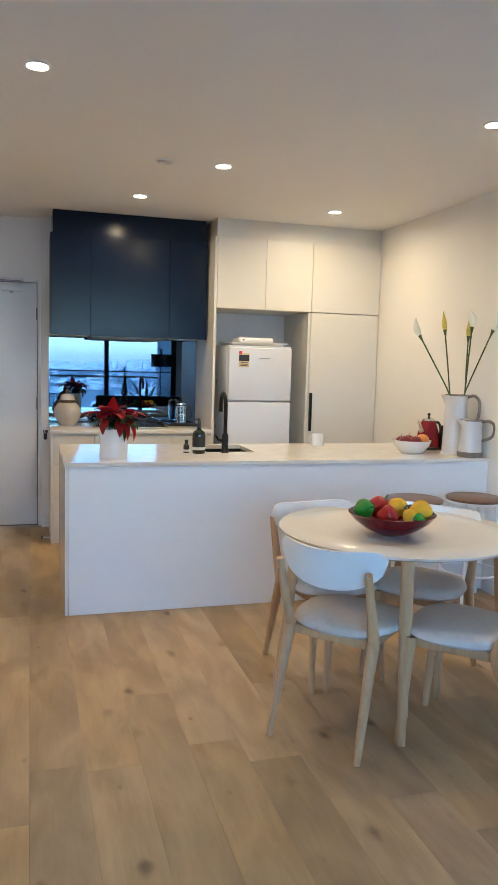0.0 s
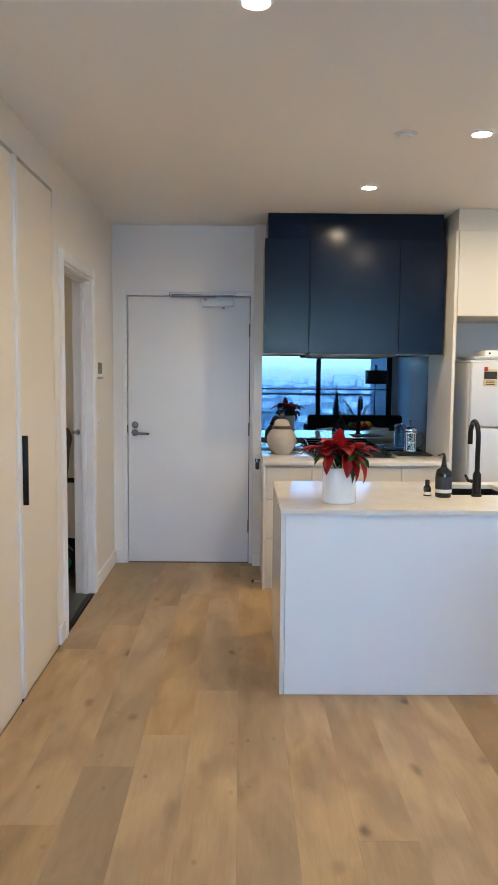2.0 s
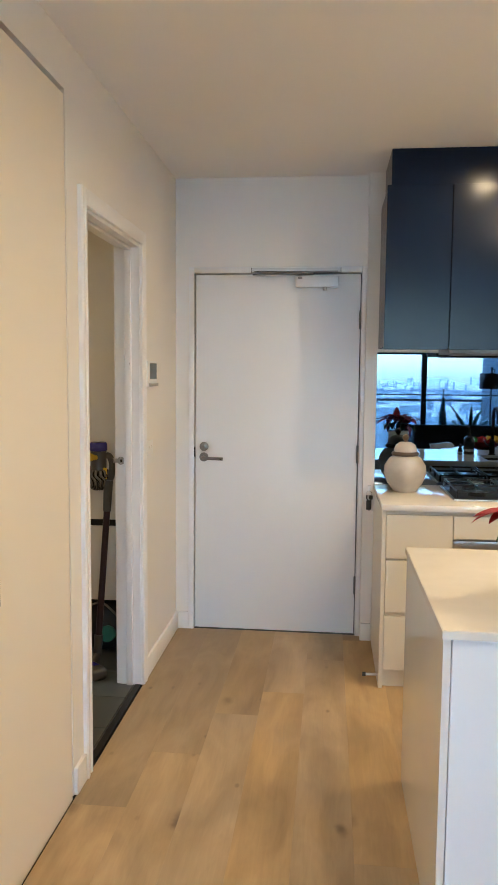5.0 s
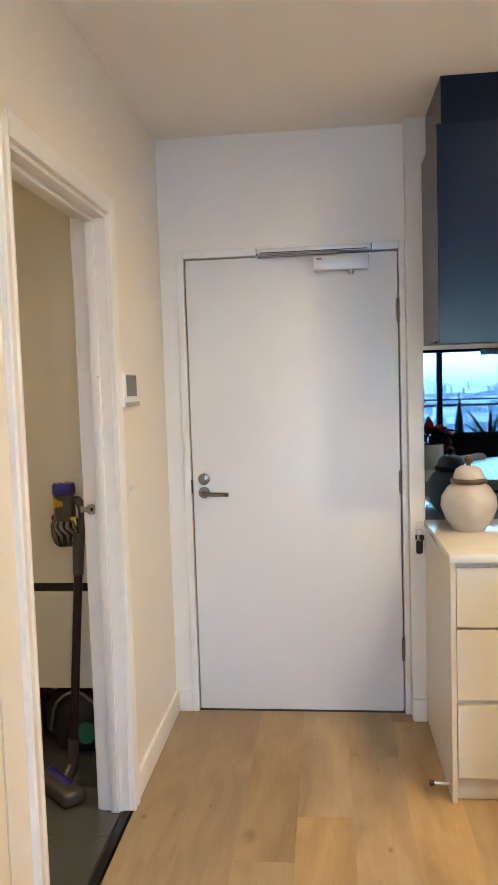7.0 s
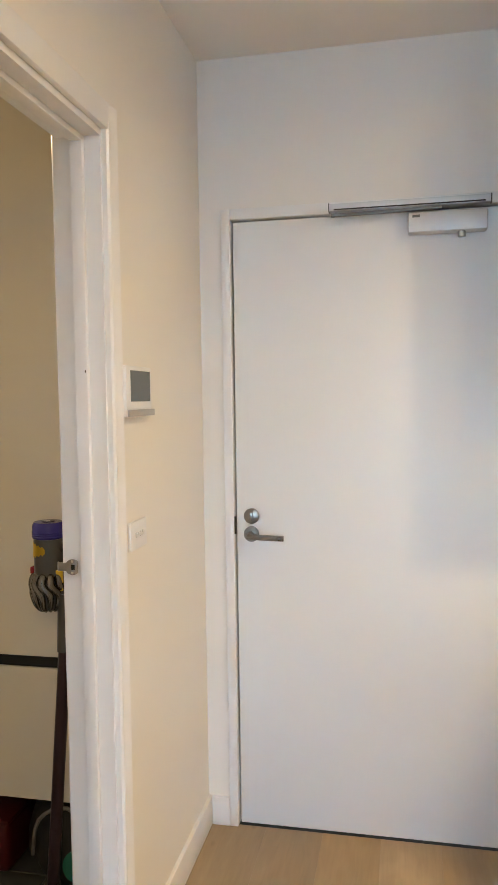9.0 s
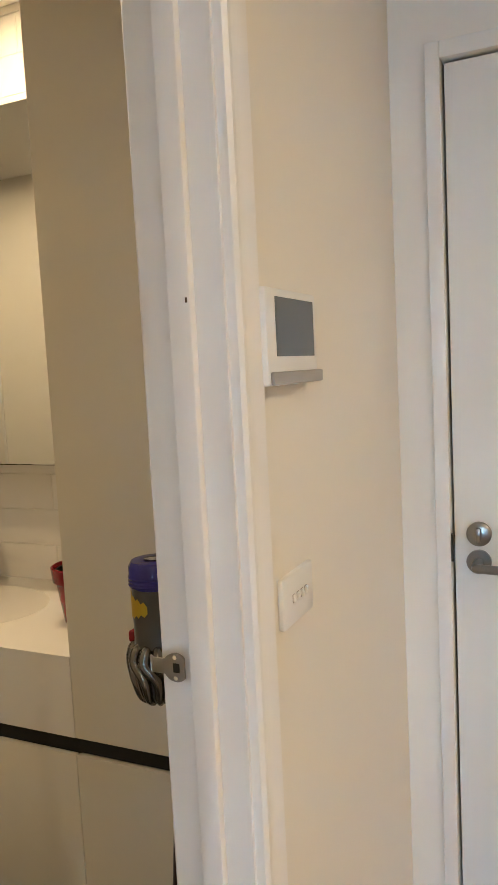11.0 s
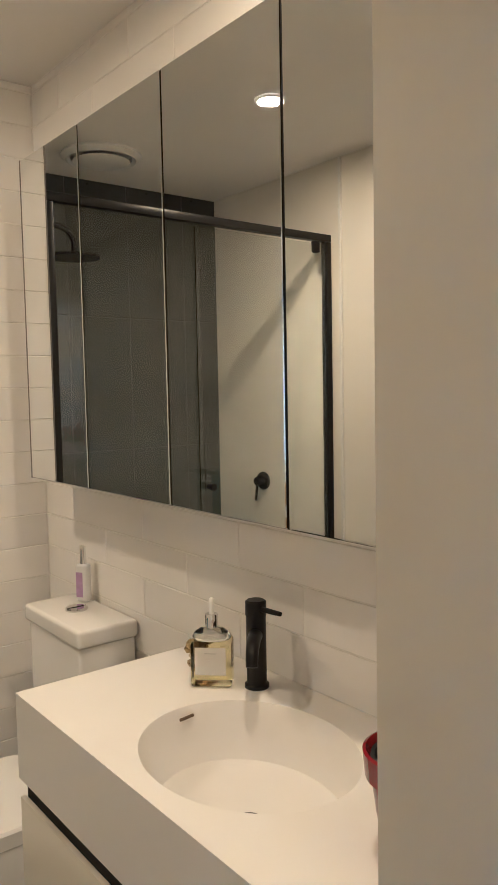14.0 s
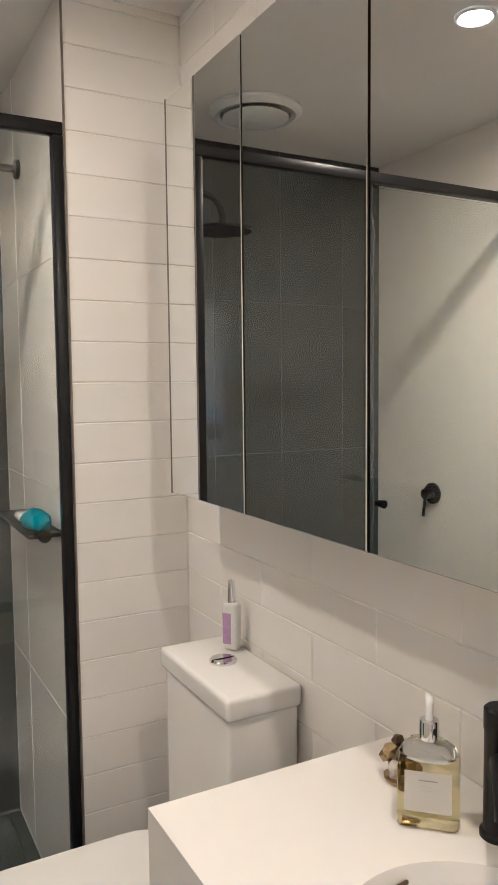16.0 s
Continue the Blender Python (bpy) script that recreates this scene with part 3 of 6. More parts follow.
solid("rear_benchtop", B(0.948, 2.208, BYF - 0.012, YK, BZ - 0.030, BZ, bev=0.002), M_STONE, "polished white quartz benchtop below the splashback", "benchtop")

# smoked mirror splashback
solid("splashback", B(0.952, 2.208, YK - 0.008, YK - 0.001, BZ + 0.001, 1.617), M_SPLASH, "smoked mirror glass splashback reflecting the balcony window", "splashback")

# dark rangehood cupboards
hd = thing("rangehood_cupboard", "dark navy wall cupboards hiding the rangehood", "wall cupboard", (1.57, 6.34, 1.62))
part("body", B(0.956, 2.19, 6.13, YK, 1.635, 2.385), M_NAVY, hd)
part("bulkhead", B(0.975, 2.185, 6.15, YK, 2.386, CEIL - 0.001), M_NAVY, hd)
for x0, x1 in ((0.952, 1.262), (1.262, 1.884), (1.884, 2.195)):
    front(hd, "cupboard_door", x0, x1, 1.618, 2.40, 6.106 if x0 == 1.262 else 6.11, M_NAVY)
rh = part("rangehood", B(1.27, 1.876, 6.135, 6.50, 1.603, 1.6345, bev=0.003), M_HINGE, hd, "slim dull steel rangehood underside")
part("filter", B(1.32, 1.826, 6.20, 6.46, 1.5995, 1.6025), M_DZINC, rh)

# fridge bay, over-fridge cupboards, pantry
CY = 5.93
bay = thing("fridge_bay_panels", "cream laminate panels round the fridge recess", "cabinet panel", (2.63, 6.3, 0))
part("side_panel", B(2.211, 2.232, CY - 0.0, YK, 0.001, 2.43, bev=0.001, seg=1), M_LAM, bay)
part("side_panel", B(3.022, 3.040, CY + 0.02, YK, 0.001, 1.868), M_LAM, bay)
part("bulkhead", B(2.232, XR, CY + 0.022, YK, 2.432, CEIL - 0.001), M_LAM, bay)
for x0, x1 in ((2.234, 2.640), (2.640, 3.042), (3.042, 3.655)):
    oc = thing("overhead_cupboard", "cream handleless overhead cupboard", "wall cupboard", ((x0 + x1) / 2, 6.24, 1.87), group="overhead cupboards")
    part("body", B(x0 + 0.001, x1 - 0.001, CY + 0.02, YK, 1.872, 2.430), M_LAM, oc)
    front(oc, "cupboard_door", x0, x1, 1.872, 2.433, CY, M_LAM)
pa = thing("pantry_cabinet", "tall cream pantry cabinet with black pull", "cabinet", (3.35, 6.2, 0))
part("body", B(3.042, 3.655, CY + 0.02, YK, 0.08, 1.868), M_LAM, pa)
pd = front(pa, "pantry_door", 3.042, 3.655, 0.08, 1.868, CY, M_LAM)
part("handle", B(3.046, 3.066, CY - 0.03, CY, 0.885, 1.205, bev=0.003), M_BLACK, pd, "black bar handle")
part("kick", B(3.042, 3.655, CY + 0.04, CY + 0.06, 0.001, 0.078), M_LAM, pa)

# fridge
fg = thing("fridge", "white two-door top-mount fridge in recess", "fridge", (2.61, 6.25, 0))
FX0, FX1, FYF = 2.345, 2.880, 5.92
part("body", B(FX0, FX1, FYF + 0.062, FYF + 0.60, 0.03, 1.565, bev=0.006), M_FRIDGE, fg)
part("top_cap", B(FX0 - 0.001, FX1 + 0.001, FYF + 0.03, FYF + 0.60, 1.566, 1.580, bev=0.004), M_FRIDGE, fg)
fd = part("freezer_door", B(FX0, FX1, FYF, FYF + 0.058, 1.132, 1.566, bev=0.010, seg=3), M_FRIDGE, fg)
part("fridge_door", B(FX0, FX1, FYF, FYF + 0.058, 0.06, 1.122, bev=0.010, seg=3), M_FRIDGE, fg)
for k in range(2):
    for sx in (FX0 + 0.06, FX1 - 0.06):
        part("foot", B(sx - 0.02, sx + 0.02, FYF + 0.10 + 0.4 * k, FYF + 0.14 + 0.4 * k, 0.0, 0.03), M_BLACKP, fg)
M_STK = mat("sticker_black", (0.03, 0.03, 0.03), 0.4, var=0.05)
M_STY = mat("sticker_cream", (0.62, 0.50, 0.28), 0.5, var=0.05)
M_STR = mat("sticker_red", (0.45, 0.03, 0.03), 0.5, var=0.05)
lb = part("energy_label", B(2.425, 2.515, FYF - 0.0015, FYF, 1.405, 1.52), M_STY, fd, "energy rating sticker")
part("label_band", B(2.427, 2.513, FYF - 0.003, FYF - 0.0016, 1.455, 1.505), M_STK, lb)
part("label_star", B(2.427, 2.452, FYF - 0.003, FYF - 0.0016, 1.508, 1.535), M_STR, lb)
for k in range(3):
    part("label_line", B(2.44, 2.50, FYF - 0.003, FYF - 0.0016, 1.415 + k * 0.012, 1.420 + k * 0.012), M_STK, lb)
part("name_plate", B(2.60, 2.69, FYF - 0.002, FYF, 1.475, 1.485), M_STEEL, fd, "small grey maker's plate")
trb = B(2.345, 2.86, 5.94, 6.32, 1.5805, 1.607, bev=0.006)
for v in trb.verts:
    k = 0.80 + 0.20 * (v.co.z - 1.5805) / 0.0265
    v.co.x, v.co.y = 2.6025 + (v.co.x - 2.6025) * k, 6.13 + (v.co.y - 6.13) * k
tr = solid("serving_tray", trb, M_WHITEP, "flat white tray lying on the fridge", "tray")
bx = thing("kitchen_scale", "slim white kitchen scale lying on the tray", "kitchen scale", (2.595, 6.12, 1.6075))
part("body", B(2.45, 2.74, 6.0, 6.24, 1.6075, 1.648, bev=0.014, seg=3), M_WHITEP, bx)
part("button", tube(bmesh.new(), [(2.485, 6.0005, 1.628), (2.485, 5.9985, 1.628)], 0.007, 16), M_BLACKP, bx, "small dark round button")

# built-in robe
rb = thing("wardrobe", "full-height cream wardrobe with sliding panel doors", "wardrobe", (XL - 0.4, 4.17, 0))
part("carcass", boxes((XL - 0.70, XL - 0.66, R0, R1, 0, RH), (XL - 0.66, XL - 0.15, R0 - 0.02, R0, 0, RH), (XL - 0.66, XL - 0.15, R1, R1 + 0.02, 0, RH), (XL - 0.70, XL - 0.15, R0, R1, RH, RH + 0.02)), M_VOID, rb)
part("sliding_door", B(XL - 0.020, XL - 0.002, 4.206, R1 - 0.005, -0.012, RH - 0.016, bev=0.001, seg=1), M_ROBE, rb)
part("sliding_door", B(XL - 0.020, XL - 0.002, R0 + 0.004, 4.167, -0.012, RH - 0.016, bev=0.001, seg=1), M_ROBE, rb)
part("edge_strip", B(XL - 0.018, XL + 0.011, 4.169, 4.204, 0.004, RH - 0.012, bev=0.001, seg=1), M_TRIM, rb, "white door edge strip")
part("handle", B(XL - 0.002, XL + 0.033, 4.207, 4.222, 0.885, 1.197, bev=0.002), M_BLACK, rb, "long black pull handle")

# ceiling fittings
for px, py in DOWNLIGHTS:
    dl = thing("downlight", "round recessed downlight, switched on", "downlight", (px, py, CEIL), group="ceiling downlights")
    part("ring", lathe(bmesh.new(), [(0.040, CEIL - 0.001), (0.052, CEIL - 0.001), (0.052, CEIL - 0.005), (0.044, CEIL - 0.009), (0.040, CEIL - 0.007), (0.040, CEIL - 0.001)], 32, px, py), M_WHITEP, dl)
    part("diffuser", lathe(bmesh.new(), [(0, CEIL - 0.006), (0.0395, CEIL - 0.006), (0.0395, CEIL - 0.002), (0, CEIL - 0.002)], 32, px, py), M_LED, dl, "glowing warm diffuser")
sd = thing("smoke_detector", "small round white smoke detector on ceiling", "smoke detector", (1.542, 4.425, CEIL))
part("base", lathe(bmesh.new(), [(0, CEIL - 0.001), (0.05, CEIL - 0.001), (0.05, CEIL - 0.012), (0.044, CEIL - 0.010), (0, CEIL - 0.010)], 28, 1.542, 4.425), M_WHITEP, sd)
part("cap", lathe(bmesh.new(), [(0.036, CEIL - 0.0105), (0.036, CEIL - 0.017), (0.028, CEIL - 0.021), (0, CEIL - 0.021)], 28, 1.542, 4.425), M_WHITEP, sd)


# ---- dining table, chairs, stools ----
TX, TY, TR = 2.36, 2.98, 0.525
tb = thing("dining_table", "round white dining table with beech legs", "table", (TX, TY, 0))
# white top whose warm reflection is mixed into a creamier base colour
part("tabletop", lathe(bmesh.new(), [(0, 0.742), (TR * 0.3, 0.742), (TR * 0.7, 0.742), (TR - 0.006, 0.742), (TR, 0.738), (TR - 0.004, 0.728), (TR - 0.03, 0.718), (0, 0.718)], 72, TX, TY), mat("reflection_tinted_lacquer", (0.70, 0.665, 0.60), 0.16, var=0.02, rvar=0.03), tb)
part("apron", lathe(bmesh.new(), [(0.30, 0.717), (0.33, 0.717), (0.33, 0.675), (0.30, 0.675), (0.30, 0.717)], 48, TX, TY), M_BEECH, tb)
for a in (-112, -22, 68, 158):
    ca, sa = math.cos(radians(a)), math.sin(radians(a))
    bm = bmesh.new()
    tube(bm, [(TX + 0.44 * ca, TY + 0.44 * sa, 0.718), (TX + 0.46 * ca, TY + 0.46 * sa, 0.45), (TX + 0.515 * ca, TY + 0.515 * sa, 0.0)], [0.026, 0.025, 0.016], 16)
    part("leg", bm, M_BEECH, tb)


def dining_chair():
    """Faces +y from its base point under the seat's middle; white curved back, linen seat, beech legs."""
    ch = thing("dining_chair", "white-backed beech dining chair with linen seat", "chair", (0, 0, 0), group="chairs round the table")
    bm = bmesh.new()
    n, rings = 40, []
    for s, z in ((0.0, 0.425), (0.93, 0.425), (1.0, 0.437), (0.985, 0.455), (0.93, 0.466), (0.72, 0.474), (0.0, 0.478)):
        if s == 0:
            rings.append([bm.verts.new((0, 0.0, z))])
            continue
        ring = []
        for i in range(n):
            a = 2 * math.pi * i / n
            c, q = math.cos(a), math.sin(a)
            k = (abs(c) ** 2.6 + abs(q) ** 2.6) ** (-1 / 2.6)
            w = 0.215 + 0.018 * q * k
            ring.append(bm.verts.new((s * w * k * c, s * 0.205 * k * q, z)))
        rings.append(ring)
    for a, b in zip(rings, rings[1:]):
        for i in range(n):
            j = (i + 1) % n
            if len(a) == 1:
                bm.faces.new((a[0], b[j], b[i]))
            elif len(b) == 1:
                bm.faces.new((a[i], a[j], b[0]))
            else:
                bm.faces.new((a[i], a[j], b[j], b[i]))
    bmesh.ops.recalc_face_normals(bm, faces=bm.faces[:])
    part("seat", bm, M_LINEN, ch, "pale linen padded seat", 60)
    part("seat_frame", boxes((-0.165, 0.165, 0.135, 0.155, 0.388, 0.424), (-0.16, 0.16, -0.165, -0.145, 0.388, 0.424),
                             (-0.170, -0.150, -0.145, 0.135, 0.388, 0.424), (0.150, 0.170, -0.145, 0.135, 0.388, 0.424), bev=0.003), M_BEECH, ch)
    for s in (-1, 1):
        bm = bmesh.new()
        tube(bm, [(s * 0.170, 0.155, 0.424), (s * 0.185, 0.185, 0.0)], [0.021, 0.013], 12)
        part("front_leg", bm, M_BEECH, ch)
        bm = bmesh.new()
        tube(bm, [(s * 0.188, -0.285, 0.0), (s * 0.182, -0.205, 0.28), (s * 0.180, -0.165, 0.41), (s * 0.182, -0.175, 0.46), (s * 0.186, -0.250, 0.705)], [0.013, 0.021, 0.024, 0.022, 0.014], 12)
        part("back_leg", bm, M_BEECH, ch)
    bm = bmesh.new()
    nu, nv = 24, 8
    grid = {}
    for side in (0, 1):
        for i in range(nu + 1):
            u = -1 + 2 * i / nu
            e = max(0.0, 1 - abs(u) ** 6) ** 0.5
            g = max(0.0, 1 - abs(u) ** 2.4) ** 0.5
            top = 0.735 + (0.035 + 0.022 * u * u) * (0.2 + 0.8 * e)
            bot = 0.735 - 0.125 * g + 0.004
            for j in range(nv + 1):
                z = bot + (top - bot) * j / nv
                y = -0.246 + 0.085 * u * u - 0.22 * (z - 0.735) - (0.0 if side else 0.014)
                grid[side, i, j] = bm.verts.new((0.225 * u, y, z))
    for i in range(nu):
        for j in range(nv):
            for side in (0, 1):
                q = [grid[side, i, j], grid[side, i + 1, j], grid[side, i + 1, j + 1], grid[side, i, j + 1]]
                bm.faces.new(q if side == 0 else q[::-1])
    for i in range(nu):
        for j in (0, nv):
            bm.faces.new((grid[0, i, j], grid[0, i + 1, j], grid[1, i + 1, j], grid[1, i, j]))
    for j in range(nv):
        for i in (0, nu):
            bm.faces.new((grid[0, i, j], grid[0, i, j + 1], grid[1, i, j + 1], grid[1, i, j]))
    bmesh.ops.recalc_face_normals(bm, faces=bm.faces[:])
    part("backrest", bm, M_WHITEW, ch, "white lacquered curved backrest", 50)
    for s in (-1, 1):
        for z in (0.66, 0.70):
            bm = bmesh.new()
            y = -0.262 + 0.22 * (0.735 - z) - 0.012 + 0.0
            tube(bm, [(s * 0.185, y, z), (s * 0.185, y - 0.006, z)], 0.005, 10)
            part("bolt", bm, M_STEEL, ch)
    return ch


chair = dining_chair()
CHAIRS = [(2.035, 2.735, -50.0), (2.15, 3.22, 188.0), (2.43, 2.53, 44.0), (2.55, 3.10, 128.0)]
chair.matrix_basis = pose(CHAIRS[0][0], CHAIRS[0][1], 0, 0, 0, CHAIRS[0][2])
for cx, cy, ca in CHAIRS[1:]:
    copy_thing(chair, pose(cx, cy, 0, 0, 0, ca))


def bar_stool(x, y):
    st = thing("bar_stool", "counter stool with round dark wood seat and white legs", "stool", (x, y, 0), group="stools at the island")
    part("seat", lathe(bmesh.new(), [(0, 0.664), (0.165, 0.664), (0.175, 0.657), (0.172, 0.645), (0, 0.645)], 40, x, y), M_SEATW, st, "dark wood seat")
    part("seat_ring", lathe(bmesh.new(), [(0.13, 0.644), (0.172, 0.644), (0.172, 0.632), (0.13, 0.632), (0.13, 0.644)], 40, x, y), M_WHITEW, st)
    for k in range(4):
        a = radians(45 + 90 * k)
        bm = bmesh.new()
        tube(bm, [(x + 0.13 * math.cos(a), y + 0.13 * math.sin(a), 0.635), (x + 0.20 * math.cos(a), y + 0.20 * math.sin(a), 0.0)], 0.010, 10)
        part("leg", bm, M_WHITEW, st)
    pts = [(x + 0.178 * math.cos(radians(a)), y + 0.178 * math.sin(radians(a)), 0.20) for a in range(0, 361, 10)]
    part("foot_ring", tube(bmesh.new(), pts, 0.007, 8, False), M_WHITEW, st)


bar_stool(3.02, 4.03)
bar_stool(3.43, 4.02)


# ---- things on the benches ----
pot = thing("poinsettia", "red poinsettia in a white ceramic pot on benchtop", "potted plant", (1.27, 4.44, IZ))
PXc, PYc = 1.27, 4.44
part("pot", lathe(bmesh.new(), [(0, IZ), (0.076, IZ), (0.080, IZ + 0.006), (0.082, IZ + 0.168), (0.077, IZ + 0.170), (0.074, IZ + 0.160), (0.073, IZ + 0.02), (0, IZ + 0.02)], 40, PXc, PYc), M_CERAM, pot, "plain white cylinder pot")
part("soil", lathe(bmesh.new(), [(0.072, IZ + 0.145), (0.05, IZ + 0.152), (0, IZ + 0.154)], 24, PXc, PYc), M_SOIL, pot)


def leaf(base, az, pitch, length, width, droop, fold=0.12):
    """A pointed, veined leaf that arches away from its base."""
    bm = bmesh.new()
    n, rows = 9, []
    u = Vector((math.cos(az), math.sin(az), 0))
    s = Vector((-math.sin(az), math.cos(az), 0))
    p, ang = Vector(base), pitch
    for i in range(n + 1):
        t = i / n
        w = width * (math.sin(math.pi * min(1, t * 0.93 + 0.07)) ** 0.75) * (1.15 - 0.35 * t) * 0.5
        w = max(w, 0.0006)
        jag = 1 + 0.16 * (1 if i in (3, 5) else 0)
        d = u * math.cos(ang) + Vector((0, 0, 1)) * math.sin(ang)
        nrm = Vector((0, 0, 1)) * math.cos(ang) - u * math.sin(ang)
        rows.append([bm.verts.new(p - s * w * jag + nrm * fold * w), bm.verts.new(p - s * w * 0.5 * jag + nrm * fold * 0.35 * w), bm.verts.new(p),
                     bm.verts.new(p + s * w * 0.5 * jag + nrm * fold * 0.35 * w), bm.verts.new(p + s * w * jag + nrm * fold * w)])
        p = p + d * (length / n)
        ang -= droop / n
    for a, b in zip(rows, rows[1:]):
        for k in range(4):
            bm.faces.new((a[k], a[k + 1], b[k + 1], b[k]))
    r = bmesh.ops.solidify(bm, geom=bm.faces[:], thickness=0.0008)
    return bm


lrng = random.Random(11)
HEADS = [(PXc - 0.055, PYc - 0.02, 1.13), (PXc + 0.075, PYc - 0.03, 1.12), (PXc + 0.02, PYc + 0.05, 1.13), (PXc + 0.01, PYc - 0.05, 1.13)]
for hx, hy, hz in HEADS:
    part("stem", tube(bmesh.new(), [(PXc + (hx - PXc) * 0.2, PYc + (hy - PYc) * 0.2, IZ + 0.14), (PXc + (hx - PXc) * 0.7, PYc + (hy - PYc) * 0.7, IZ + 0.20), (hx, hy, hz)], [0.005, 0.004, 0.003], 8), M_STEM, pot)
    out = math.atan2(hy - PYc, hx - PXc)
    for k in range(10):
        az = out + 2 * math.pi * k / 10 + lrng.uniform(-0.4, 0.4)
        long_ = k % 2 == 0
        part("red_leaf", leaf((hx, hy, hz), az, lrng.uniform(-0.1, 0.5) if long_ else lrng.uniform(0.4, 1.0), lrng.uniform(0.075, 0.115) if long_ else lrng.uniform(0.06, 0.09), lrng.uniform(0.052, 0.074), lrng.uniform(0.5, 1.5), 0.3), M_BRACT, pot)
    for k in range(5):
        az = lrng.uniform(0, 6.28)
        part("green_leaf", leaf((hx, hy, hz - 0.03), az, lrng.uniform(-0.3, 0.3), lrng.uniform(0.08, 0.11), lrng.uniform(0.04, 0.05), lrng.uniform(0.6, 1.6), 0.25), M_LEAF, pot)
# upright, sideways and hanging leaves
for dx, dy, bz, az, pitch, length, width, dr in ((-0.01, -0.03, 1.11, -1.6, 1.35, 0.135, 0.055, 0.4), (-0.05, -0.03, 1.12, 3.3, 0.35, 0.15, 0.062, 0.7), (-0.06, 0.0, 1.13, 2.8, 0.1, 0.14, 0.060, 0.9),
                                                 (0.07, -0.02, 1.13, -0.25, 0.2, 0.13, 0.062, 0.8), (0.05, -0.05, 1.11, -0.75, -0.4, 0.17, 0.042, 1.6), (0.04, -0.06, 1.10, -1.0, -0.6, 0.14, 0.036, 1.4),
                                                 (0.02, -0.06, 1.10, -1.5, -0.5, 0.12, 0.045, 1.5), (-0.04, -0.06, 1.10, -2.1, -0.2, 0.12, 0.048, 1.6)):
    part("red_leaf", leaf((PXc + dx, PYc + dy, bz), az, pitch, length, width, dr, 0.3), M_BRACT, pot)
for dx, dy, bz, az, pitch, length, width, dr in ((0.03, -0.07, 1.12, -0.7, 0.3, 0.085, 0.040, 1.0), (0.04, -0.08, 1.105, -1.7, 0.2, 0.08, 0.042, 1.2), (0.03, -0.05, 1.09, -0.9, -0.9, 0.13, 0.034, 0.9)):
    part("green_leaf", leaf((PXc + dx, PYc + dy, bz), az, pitch, length, width, dr, 0.25), M_LEAF, pot)

# bottles, mixer tap and mug by the sink
M_AMBER = mat("dark_bottle", (0.012, 0.014, 0.010), 0.12, var=0.1)
M_LABEL = mat("paper_label", (0.62, 0.60, 0.55), 0.6, var=0.04)
sb = thing("soap_dispenser", "dark pump soap bottle with pale label", "bottle", (1.815, 4.60, IZ))
part("bottle", lathe(bmesh.new(), [(0, IZ), (0.038, IZ), (0.040, IZ + 0.006), (0.040, IZ + 0.118), (0.035, IZ + 0.134), (0.014, IZ + 0.150), (0.014, IZ + 0.158), (0, IZ + 0.158)], 32, 1.815, 4.60), M_AMBER, sb)
part("label", lathe(bmesh.new(), [(0.0402, IZ + 0.042), (0.0406, IZ + 0.042), (0.0406, IZ + 0.104), (0.0402, IZ + 0.104)], 32, 1.815, 4.60), mat("black_label", (0.03, 0.03, 0.032), 0.7, var=0.1), sb, "dark grey paper label")
part("label", lathe(bmesh.new(), [(0.0402, IZ + 0.024), (0.0406, IZ + 0.024), (0.0406, IZ + 0.0415), (0.0402, IZ + 0.0415)], 32, 1.815, 4.60), M_LABEL, sb, "pale label band")
pm = tube(bmesh.new(), [(1.815, 4.60, IZ + 0.158), (1.815, 4.60, IZ + 0.210), (1.808, 4.595, IZ + 0.216), (1.780, 4.588, IZ + 0.210)], [0.014, 0.006, 0.006, 0.005], 10)
part("pump", pm, M_BLACKP, sb)
s2 = thing("small_bottle", "small dark dropper bottle with pale label", "bottle", (1.742, 4.63, IZ))
part("bottle", lathe(bmesh.new(), [(0, IZ), (0.018, IZ), (0.019, IZ + 0.004), (0.019, IZ + 0.045), (0.010, IZ + 0.055), (0, IZ + 0.055)], 20, 1.742, 4.63), M_AMBER, s2)
part("cap", lathe(bmesh.new(), [(0.0115, IZ + 0.0555), (0.0115, IZ + 0.082), (0, IZ + 0.082)], 20, 1.742, 4.63), M_BLACKP, s2)
part("label", lathe(bmesh.new(), [(0.0192, IZ + 0.008), (0.0196, IZ + 0.008), (0.0196, IZ + 0.022), (0.0192, IZ + 0.022)], 20, 1.742, 4.63), M_LABEL, s2)
tp = thing("kitchen_tap", "matt black gooseneck kitchen mixer tap", "tap", (1.99, 4.625, IZ))
TXk, TYk = 1.99, 4.625
part("body", lathe(bmesh.new(), [(0, IZ), (0.027, IZ), (0.027, IZ + 0.008), (0.021, IZ + 0.012), (0.021, IZ + 0.11), (0.014, IZ + 0.125), (0, IZ + 0.125)], 24, TXk, TYk), M_BLACK, tp)
du = Vector((0.05, 1.0, 0)).normalized()
sp_pts = [Vector((TXk, TYk, IZ + 0.12)), Vector((TXk, TYk, IZ + 0.29))] + arc(Vector((TXk, TYk, IZ + 0.295)) + du * 0.078, 0.078, 180, 0, 12, du, (0, 0, 1)) + [Vector((TXk, TYk, IZ + 0.25)) + du * 0.156]
part("spout", tube(bmesh.new(), sp_pts, 0.0125, 14), M_BLACK, tp)
